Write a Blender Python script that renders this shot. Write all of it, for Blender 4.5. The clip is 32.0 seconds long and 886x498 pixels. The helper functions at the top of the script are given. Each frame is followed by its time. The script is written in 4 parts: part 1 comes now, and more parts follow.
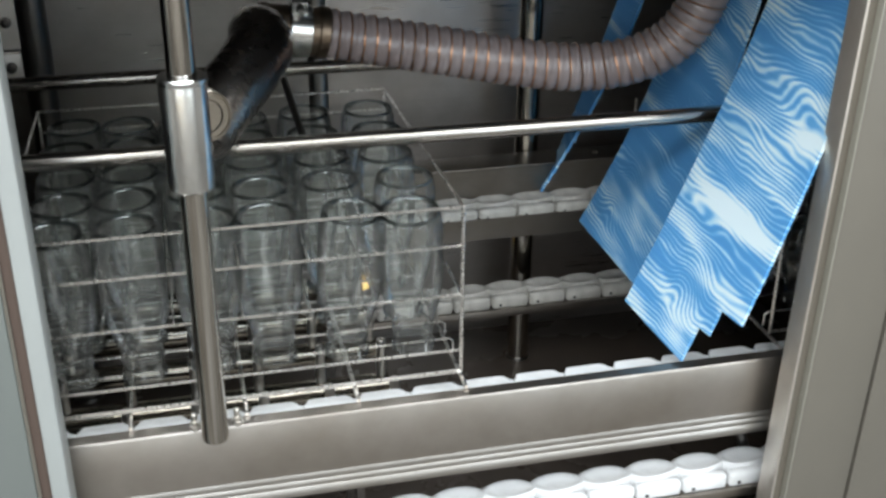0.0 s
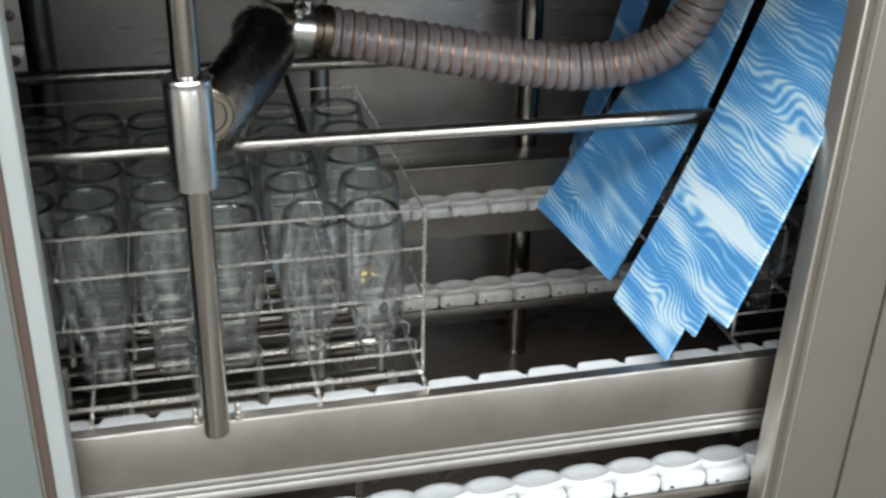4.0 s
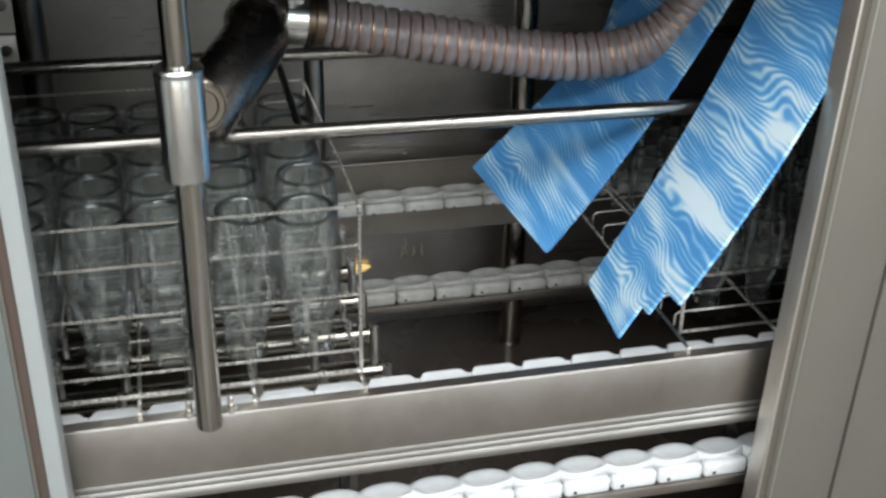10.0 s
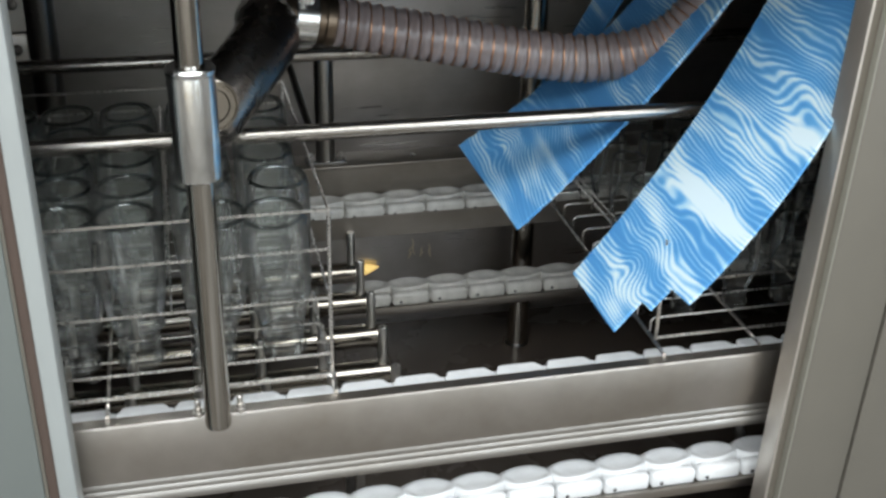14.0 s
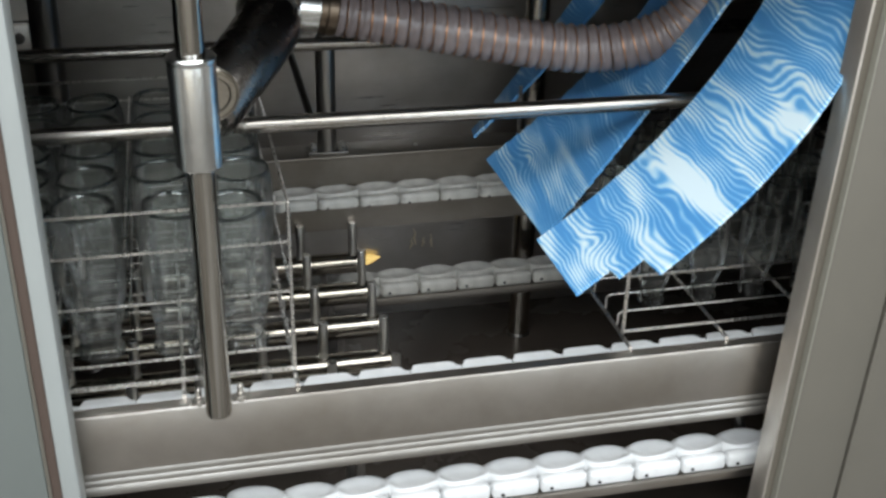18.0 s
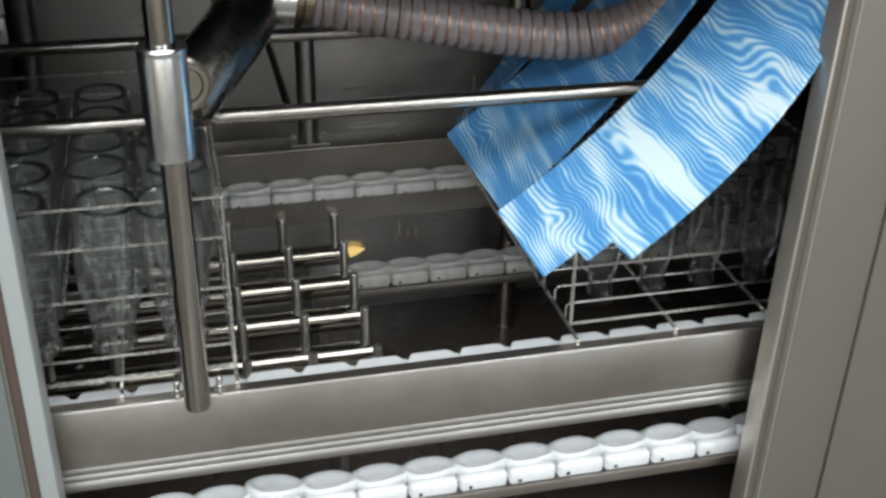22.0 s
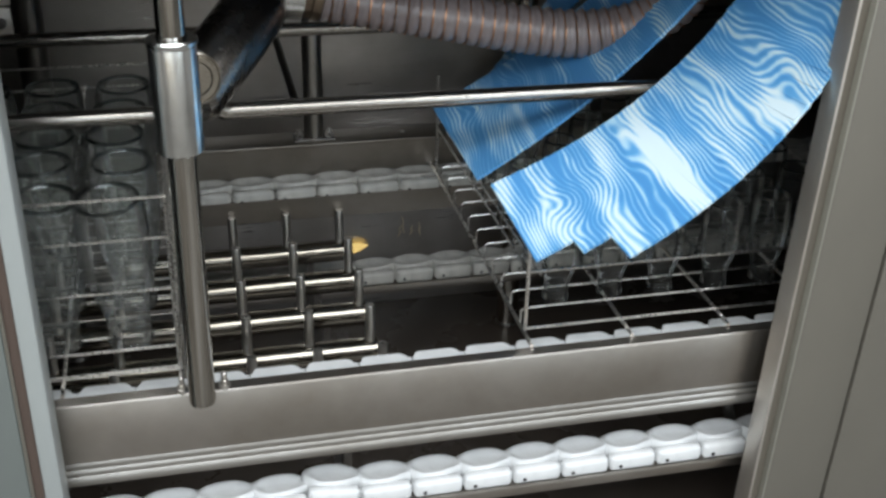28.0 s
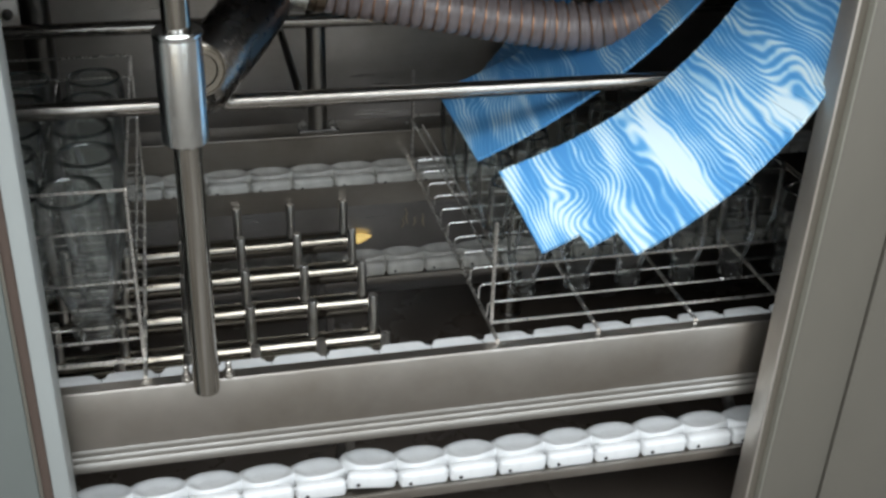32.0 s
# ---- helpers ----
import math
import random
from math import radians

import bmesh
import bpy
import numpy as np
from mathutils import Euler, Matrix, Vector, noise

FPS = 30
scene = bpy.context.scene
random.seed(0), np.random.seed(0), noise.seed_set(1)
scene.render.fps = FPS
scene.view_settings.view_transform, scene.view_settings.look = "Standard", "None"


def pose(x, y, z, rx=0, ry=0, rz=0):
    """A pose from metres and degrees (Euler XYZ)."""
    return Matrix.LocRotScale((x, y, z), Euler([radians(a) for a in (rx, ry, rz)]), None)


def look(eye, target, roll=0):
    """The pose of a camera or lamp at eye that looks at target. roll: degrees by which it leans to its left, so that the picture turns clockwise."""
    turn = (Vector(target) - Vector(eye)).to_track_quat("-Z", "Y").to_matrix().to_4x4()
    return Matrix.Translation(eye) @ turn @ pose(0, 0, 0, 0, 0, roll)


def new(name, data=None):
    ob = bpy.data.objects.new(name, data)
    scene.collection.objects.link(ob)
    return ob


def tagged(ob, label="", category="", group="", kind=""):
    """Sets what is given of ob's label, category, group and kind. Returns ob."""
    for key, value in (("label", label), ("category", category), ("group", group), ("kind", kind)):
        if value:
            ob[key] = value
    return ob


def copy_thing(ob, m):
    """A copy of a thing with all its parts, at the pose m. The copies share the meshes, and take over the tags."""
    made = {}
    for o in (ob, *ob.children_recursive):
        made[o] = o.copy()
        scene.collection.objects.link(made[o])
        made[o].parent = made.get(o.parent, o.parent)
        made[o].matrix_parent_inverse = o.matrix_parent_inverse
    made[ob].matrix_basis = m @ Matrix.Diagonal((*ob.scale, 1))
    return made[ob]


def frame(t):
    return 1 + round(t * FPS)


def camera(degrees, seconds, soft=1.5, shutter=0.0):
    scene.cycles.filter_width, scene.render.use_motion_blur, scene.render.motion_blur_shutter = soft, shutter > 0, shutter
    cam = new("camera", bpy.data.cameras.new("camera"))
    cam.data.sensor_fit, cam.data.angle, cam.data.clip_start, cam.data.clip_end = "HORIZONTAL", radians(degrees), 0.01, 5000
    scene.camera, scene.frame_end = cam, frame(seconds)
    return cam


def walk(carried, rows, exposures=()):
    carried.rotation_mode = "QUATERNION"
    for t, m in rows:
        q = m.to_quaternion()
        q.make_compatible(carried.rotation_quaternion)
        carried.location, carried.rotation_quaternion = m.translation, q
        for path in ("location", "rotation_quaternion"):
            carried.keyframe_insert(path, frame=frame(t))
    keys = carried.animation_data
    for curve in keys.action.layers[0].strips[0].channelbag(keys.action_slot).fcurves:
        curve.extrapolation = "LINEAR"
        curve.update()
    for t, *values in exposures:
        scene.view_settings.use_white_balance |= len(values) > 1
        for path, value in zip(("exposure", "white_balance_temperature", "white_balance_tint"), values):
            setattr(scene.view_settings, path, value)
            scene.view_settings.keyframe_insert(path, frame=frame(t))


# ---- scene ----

cam = camera(42.2, 32.0, soft=2.8)
PATH = [
    (0, (0.232, -0.835, 0.571), (0.657, 0.909, -0.313), 0.5),
    (0.5, (0.233, -0.837, 0.572), (0.656, 0.905, -0.314), 0.6),
    (1, (0.233, -0.837, 0.573), (0.661, 0.903, -0.315), 0.5),
    (1.5, (0.235, -0.837, 0.568), (0.66, 0.907, -0.314), 0.4),
    (2, (0.236, -0.839, 0.581), (0.663, 0.898, -0.315), 0.7),
    (2.5, (0.234, -0.839, 0.588), (0.663, 0.892, -0.318), 1.0),
    (3, (0.232, -0.839, 0.586), (0.661, 0.892, -0.319), 0.9),
    (3.5, (0.229, -0.84, 0.588), (0.658, 0.889, -0.32), 1.2),
    (5.5, (0.226, -0.837, 0.586), (0.654, 0.894, -0.319), 1.0),
    (6, (0.225, -0.837, 0.587), (0.656, 0.892, -0.322), 1.2),
    (6.5, (0.227, -0.839, 0.586), (0.66, 0.889, -0.323), 1.4),
    (7, (0.229, -0.838, 0.585), (0.664, 0.889, -0.325), 1.3),
    (7.5, (0.232, -0.837, 0.586), (0.669, 0.888, -0.328), 1.2),
    (8, (0.234, -0.84, 0.584), (0.672, 0.886, -0.327), 1.2),
    (8.5, (0.235, -0.836, 0.586), (0.669, 0.887, -0.332), 1.2),
    (9, (0.234, -0.835, 0.586), (0.668, 0.887, -0.334), 1.1),
    (9.5, (0.232, -0.835, 0.585), (0.666, 0.887, -0.334), 1.1),
    (10, (0.231, -0.834, 0.585), (0.664, 0.887, -0.336), 1.2),
    (10.5, (0.23, -0.833, 0.585), (0.659, 0.888, -0.338), 1.3),
    (11, (0.229, -0.833, 0.584), (0.653, 0.89, -0.339), 1.3),
    (11.5, (0.225, -0.833, 0.586), (0.65, 0.887, -0.34), 1.5),
    (12, (0.223, -0.835, 0.587), (0.654, 0.883, -0.341), 1.6),
    (12.5, (0.224, -0.834, 0.587), (0.656, 0.883, -0.341), 1.7),
    (13, (0.226, -0.839, 0.59), (0.656, 0.88, -0.338), 1.6),
    (13.5, (0.227, -0.837, 0.587), (0.655, 0.886, -0.333), 1.6),
    (14, (0.227, -0.834, 0.585), (0.652, 0.891, -0.335), 1.4),
    (14.5, (0.226, -0.835, 0.584), (0.65, 0.89, -0.334), 1.4),
    (16.5, (0.227, -0.829, 0.583), (0.641, 0.892, -0.347), 1.6),
    (17, (0.226, -0.833, 0.585), (0.641, 0.887, -0.348), 1.7),
    (17.5, (0.226, -0.837, 0.586), (0.641, 0.882, -0.349), 1.7),
    (18, (0.229, -0.836, 0.584), (0.647, 0.883, -0.349), 1.5),
    (18.5, (0.231, -0.832, 0.583), (0.649, 0.888, -0.349), 1.3),
    (19, (0.233, -0.83, 0.581), (0.651, 0.89, -0.35), 1.1),
    (19.5, (0.232, -0.831, 0.58), (0.653, 0.887, -0.354), 1.2),
    (20, (0.232, -0.833, 0.581), (0.656, 0.881, -0.357), 1.1),
    (20.5, (0.233, -0.836, 0.582), (0.66, 0.876, -0.358), 1.2),
    (21, (0.238, -0.837, 0.581), (0.664, 0.875, -0.36), 0.8),
    (21.5, (0.242, -0.835, 0.579), (0.666, 0.878, -0.362), 1.0),
    (22, (0.244, -0.836, 0.578), (0.669, 0.876, -0.364), 0.9),
    (22.5, (0.247, -0.836, 0.579), (0.67, 0.876, -0.365), 0.9),
    (23, (0.247, -0.837, 0.578), (0.669, 0.875, -0.367), 0.8),
    (23.5, (0.247, -0.838, 0.576), (0.671, 0.874, -0.367), 0.8),
    (24, (0.244, -0.836, 0.578), (0.674, 0.873, -0.369), 1.0),
    (24.5, (0.243, -0.835, 0.577), (0.676, 0.872, -0.371), 1.0),
    (25, (0.241, -0.835, 0.579), (0.676, 0.869, -0.373), 1.5),
    (25.5, (0.238, -0.837, 0.581), (0.677, 0.866, -0.372), 1.5),
    (27.5, (0.234, -0.835, 0.579), (0.669, 0.874, -0.365), 1.8),
    (28, (0.236, -0.829, 0.576), (0.666, 0.879, -0.371), 1.7),
    (28.5, (0.236, -0.829, 0.574), (0.662, 0.877, -0.379), 1.5),
    (29, (0.233, -0.831, 0.577), (0.662, 0.871, -0.382), 1.8),
    (29.5, (0.23, -0.83, 0.579), (0.662, 0.869, -0.384), 2.1),
    (30, (0.229, -0.829, 0.577), (0.66, 0.871, -0.385), 1.9),
    (30.5, (0.23, -0.833, 0.577), (0.658, 0.867, -0.385), 1.6),
    (31, (0.232, -0.835, 0.578), (0.658, 0.865, -0.385), 1.8),
    (31.5, (0.234, -0.836, 0.58), (0.658, 0.865, -0.383), 1.8),
    (32, (0.236, -0.837, 0.58), (0.657, 0.866, -0.381), 1.8),
]
walk(cam, [(t, look(eye, target, roll)) for t, eye, target, roll in PATH], [(0, 0.06, 6430, 9), (9, -0.02, 6450, 9), (19, -0.20, 6450, 9), (30, -0.40, 6380, 9), (32, -0.40, 6380, 9)])

# ---------------------------------------------------------------- light
world = bpy.data.worlds.new("sky")
scene.world = world
world.use_nodes = True
wn = world.node_tree.nodes
sky = wn.new("ShaderNodeTexSky")
sky.sky_type = "NISHITA"
sky.sun_disc = False
sky.sun_elevation = radians(40)
sky.sun_rotation = radians(200)
world.node_tree.links.new(sky.outputs[0], wn["Background"].inputs[0])
wn["Background"].inputs[1].default_value = 0.08


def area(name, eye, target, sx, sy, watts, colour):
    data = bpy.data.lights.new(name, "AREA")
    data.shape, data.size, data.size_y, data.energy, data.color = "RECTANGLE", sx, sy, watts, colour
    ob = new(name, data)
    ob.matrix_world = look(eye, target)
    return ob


area("window_light_west", (-0.9, -3.55, 1.35), (-0.4, 0.0, 0.6), 2.4, 1.4, 38, (0.86, 0.94, 1.0))
# added fill from the east, to lift the back of the inside
area("fill_light_east", (2.3, -3.55, 1.35), (1.2, 0.0, 0.5), 2.0, 1.4, 44, (0.86, 0.94, 1.0))
# added unseen light overhead, without a fixture, for the highlights from above
area("added_overhead_light", (0.20, -1.80, 2.26), (0.20, -1.80, 0.0), 4.4, 2.0, 188, (0.95, 0.98, 1.0))
scene.view_settings.exposure = 0.0
scene.cycles.transparent_max_bounces = 40

# ---------------------------------------------------------------- materials


def nodes_of(name):
    m = bpy.data.materials.new(name)
    m.use_nodes = True
    nt = m.node_tree
    return m, nt, nt.nodes["Principled BSDF"]


def noise_tex(nt, scale, stretch=(1, 1, 1), detail=3.0, space="Object", rough=0.55):
    tc, mp, tx = nt.nodes.new("ShaderNodeTexCoord"), nt.nodes.new("ShaderNodeMapping"), nt.nodes.new("ShaderNodeTexNoise")
    mp.inputs["Scale"].default_value = stretch
    tx.inputs["Scale"].default_value, tx.inputs["Detail"].default_value, tx.inputs["Roughness"].default_value = scale, detail, rough
    nt.links.new(tc.outputs[space], mp.inputs["Vector"])
    nt.links.new(mp.outputs[0], tx.inputs["Vector"])
    return tx


def ramp(nt, src, stops):
    r = nt.nodes.new("ShaderNodeValToRGB")
    e = r.color_ramp.elements
    while len(e) < len(stops):
        e.new(0.5)
    for k, (p, c) in zip(e, stops):
        k.position, k.color = p, (*c, 1) if len(c) == 3 else c
    nt.links.new(src, r.inputs[0])
    return r


def grey(v):
    return (v, v, v)


def bump(nt, b, src, strength, distance=0.001):
    n = nt.nodes.new("ShaderNodeBump")
    n.inputs["Strength"].default_value, n.inputs["Distance"].default_value = strength, distance
    nt.links.new(src, n.inputs["Height"])
    nt.links.new(n.outputs[0], b.inputs["Normal"])


def steel(name, base, rough, stretch=(4, 60, 60), spread=0.12, tint=(1.0, 0.98, 0.95), relief=0.15, stain=0.25, sheen_streaks=None):
    """Stainless steel: brushed grain, cloudy stains, uneven gloss. Drawn out, the clouds stand in for reflections."""
    m, nt, b = nodes_of(name)
    b.inputs["Metallic"].default_value = 1.0
    grain, cloud = noise_tex(nt, 18, stretch, 4), noise_tex(nt, 7, sheen_streaks or (1, 1, 1), 5)
    col = ramp(nt, cloud.outputs[0], [(0.30, [base * (1 - stain) * c * d for c, d in zip(tint, (1.0, 1.0 - 0.14 * stain, 1.0 - 0.32 * stain))]), (0.65, [base * c for c in tint])])
    nt.links.new(col.outputs[0], b.inputs["Base Color"])
    add = nt.nodes.new("ShaderNodeMath")
    add.operation = "ADD"
    r1 = ramp(nt, grain.outputs[0], [(0.3, grey(max(rough - spread * 0.5, 0.03))), (0.7, grey(rough + spread * 0.5))])
    r2 = ramp(nt, cloud.outputs[0], [(0.35, grey(spread * 0.6)), (0.65, grey(0.0))])
    nt.links.new(r1.outputs[0], add.inputs[0])
    nt.links.new(r2.outputs[0], add.inputs[1])
    nt.links.new(add.outputs[0], b.inputs["Roughness"])
    if relief:
        bump(nt, b, grain.outputs[0], relief, 0.0004)
    return m


def painted(name, colour, rough, stain=0.12, relief=0.05, scale=9, lumps=0.0):
    m, nt, b = nodes_of(name)
    cloud, fine = noise_tex(nt, scale, (1, 1, 0.5), 5), noise_tex(nt, 220, (1, 1, 1), 2)
    col = ramp(nt, cloud.outputs[0], [(0.3, [c * (1 - stain) for c in colour]), (0.7, colour)])
    nt.links.new(col.outputs[0], b.inputs["Base Color"])
    rr = ramp(nt, cloud.outputs[0], [(0.3, grey(rough + 0.1)), (0.7, grey(rough))])
    nt.links.new(rr.outputs[0], b.inputs["Roughness"])
    bump(nt, b, fine.outputs[0], relief, 0.0003)
    if lumps:
        worn = nt.nodes.new("ShaderNodeBump")
        worn.inputs["Strength"].default_value, worn.inputs["Distance"].default_value = lumps, 0.003
        nt.links.new(noise_tex(nt, 75, (1, 1, 1), 3).outputs[0], worn.inputs["Height"])
        nt.links.new(worn.outputs[0], b.inputs["Normal"].links[0].from_node.inputs["Normal"])
    return m


STEEL_RAIL = steel("brushed_rail_steel", 0.48, 0.34, (3, 70, 70), 0.14, (1.0, 0.93, 0.85), 0.15, 0.38)
STEEL_LIP = steel("satin_lip_steel", 0.47, 0.43, (3, 70, 70), 0.10, (1.0, 0.955, 0.89))
STEEL_WALL = steel("dull_sheet_steel", 0.55, 0.32, (1, 30, 30), 0.20, (1.0, 0.96, 0.92), 0.25, 0.35)
STEEL_BACK = steel("stained_rail_steel", 0.36, 0.36, (2, 30, 30), 0.16, (1.0, 0.92, 0.83), 0.15, 0.4)
STEEL_TUBE = steel("tube_steel", 0.42, 0.22, (3, 50, 50), 0.08, (1.0, 0.95, 0.88))
# upright brown and pale bands in the colour stand in for reflections
STEEL_POLE = steel("pole_steel", 0.64, 0.10, (14, 14, 3), 0.06, (1.0, 0.96, 0.89), 0.02, 0.62, (22, 22, 0.5))
STEEL_STAY = steel("stay_steel", 0.42, 0.28, (14, 14, 3), 0.08, (1.0, 0.96, 0.90), 0.03)
STEEL_TRIM = steel("satin_trim_steel", 0.80, 0.50, (60, 60, 2), 0.12, (1.0, 0.95, 0.88))
STEEL_POST = steel("stained_post_steel", 0.52, 0.13, (60, 60, 2), 0.1, (1.0, 0.94, 0.84))
STEEL_SLEEVE = steel("sleeve_steel", 0.84, 0.20, (14, 14, 5), 0.08, (0.98, 1.0, 1.0), 0.03)
STEEL_DARK = steel("dark_stained_steel", 0.19, 0.30, (20, 20, 20), 0.1, (1.0, 0.95, 0.9))
STEEL_PIPE = steel("brown_stained_pipe_steel", 0.32, 0.25, (6, 6, 6), 0.06, (1.0, 0.93, 0.88), 0.03, 0.35)
# the golden tint puts warm lamp light into the metal colour
STEEL_NOZZLE = steel("warm_lit_steel", 0.36, 0.13, (3, 50, 50), 0.08, (1.0, 0.92, 0.79))
STEEL_STUB = steel("polished_stub_steel", 0.86, 0.30, (20, 20, 20), 0.08, (1.0, 0.97, 0.92), relief=0.0)
STEEL_WIRE = steel("wire_steel", 0.92, 0.25, (20, 20, 20), 0.1, relief=0.0)
TANK = painted("wet_brown_tank_film", (0.085, 0.068, 0.056), 0.22, 0.4, 0.1, 6)
PAINT_PANEL = painted("beige_panel_paint", (0.156, 0.143, 0.118), 0.42)
PAINT_DOOR = painted("pale_door_paint", (0.162, 0.178, 0.167), 0.38)
PAINT_BEAD = painted("panel_bead_paint", (0.27, 0.26, 0.22), 0.4)
PAINT_EDGE = painted("white_edge_paint", (0.35, 0.37, 0.36), 0.35)
SEAL = painted("brown_rubber_seal", (0.095, 0.066, 0.052), 0.55)
SEAL_TAN = painted("tan_groove_paint", (0.14, 0.122, 0.096), 0.5)
RUBBER = painted("black_gap", (0.02, 0.02, 0.02), 0.7)
PLASTIC = painted("white_chain_plastic", (0.80, 0.81, 0.81), 0.40, 0.16, 0.12, 30, 0.5)
PLASTIC_BACK = painted("cream_grey_chain_plastic", (0.68, 0.66, 0.61), 0.45, 0.35, 0.12, 45, 0.7)
GLINT = painted("painted_wet_glint", (0.80, 0.72, 0.55), 0.08)
PIN = painted("pin_hole_dark", (0.05, 0.05, 0.05), 0.5)
ROOM = painted("room_wall_paint", (0.56, 0.53, 0.49), 0.8, 0.1, 0.05, 2)
FLOOR_TILE = painted("room_floor_concrete", (0.23, 0.215, 0.195), 0.5, 0.35, 0.2, 1.2)
BRASS = steel("tarnished_brass", 0.30, 0.30, (10, 10, 10), 0.12, (1.0, 0.80, 0.62), 0.1, 0.5)
COPPER = steel("copper_wire", 0.62, 0.32, (10, 10, 10), 0.1, (1.0, 0.56, 0.34), 0.0)


def make_hose():
    m, nt, b = nodes_of("smoky_hose_plastic")
    cloud = noise_tex(nt, 14, (1, 1, 1), 5)
    col = ramp(nt, cloud.outputs[0], [(0.3, (0.19, 0.15, 0.145)), (0.7, (0.29, 0.245, 0.24))])
    nt.links.new(col.outputs[0], b.inputs["Base Color"])
    b.inputs["Roughness"].default_value = 0.34
    b.inputs["Coat Weight"].default_value, b.inputs["Coat Roughness"].default_value = 0.35, 0.2
    bump(nt, b, noise_tex(nt, 160, (1, 1, 1), 3).outputs[0], 0.12, 0.0005)
    return m


def make_glass(name, colour):
    """Thick glass, for the base ring of a bottle."""
    m, nt, b = nodes_of(name)
    b.inputs["Base Color"].default_value = (*colour, 1)
    b.inputs["Transmission Weight"].default_value = 1.0
    b.inputs["IOR"].default_value = 1.45
    b.inputs["Roughness"].default_value = 0.0
    bump(nt, b, noise_tex(nt, 120, (1, 1, 0.35), 4).outputs[0], 0.10, 0.0008)
    return m


def make_thin_glass(name, film_share):
    """The thin wall of a bottle: clear, glossy by its Fresnel share, with a thin uneven pale film for wet haze and
    painted bright reflections.
    """
    m, nt, b = nodes_of(name)
    N, L = nt.nodes, nt.links
    clear, film, shine, fres = N.new("ShaderNodeBsdfTransparent"), N.new("ShaderNodeBsdfDiffuse"), N.new("ShaderNodeBsdfGlossy"), N.new("ShaderNodeFresnel")
    veil, coat, out = N.new("ShaderNodeMixShader"), N.new("ShaderNodeMixShader"), N["Material Output"]
    clear.inputs[0].default_value = (0.975, 0.985, 0.98, 1)
    film.inputs[0].default_value = (0.84, 0.85, 0.81, 1)
    shine.inputs["Roughness"].default_value = 0.015
    fres.inputs[0].default_value = 1.28
    streak = noise_tex(nt, 110, (1, 1, 0.12), 5, rough=0.7)
    share = ramp(nt, streak.outputs[0], [(0.38, grey(0.010 * film_share)), (0.55, grey(0.028 * film_share)), (0.72, grey(0.25 * film_share))])
    wet = N.new("ShaderNodeBump")
    wet.inputs["Strength"].default_value, wet.inputs["Distance"].default_value = 0.55, 0.0012
    L.new(noise_tex(nt, 130, (1, 1, 0.5), 4).outputs[0], wet.inputs["Height"])
    for node in (shine, fres):
        L.new(wet.outputs[0], node.inputs["Normal"])
    L.new(share.outputs[0], veil.inputs[0])
    L.new(clear.outputs[0], veil.inputs[1])
    L.new(film.outputs[0], veil.inputs[2])
    gloss = N.new("ShaderNodeMath")
    gloss.operation = "MULTIPLY"
    gloss.inputs[1].default_value = 0.88
    L.new(fres.outputs[0], gloss.inputs[0])
    L.new(gloss.outputs[0], coat.inputs[0])
    L.new(veil.outputs[0], coat.inputs[1])
    L.new(shine.outputs[0], coat.inputs[2])
    L.new(coat.outputs[0], out.inputs["Surface"])
    N.remove(b)
    return m


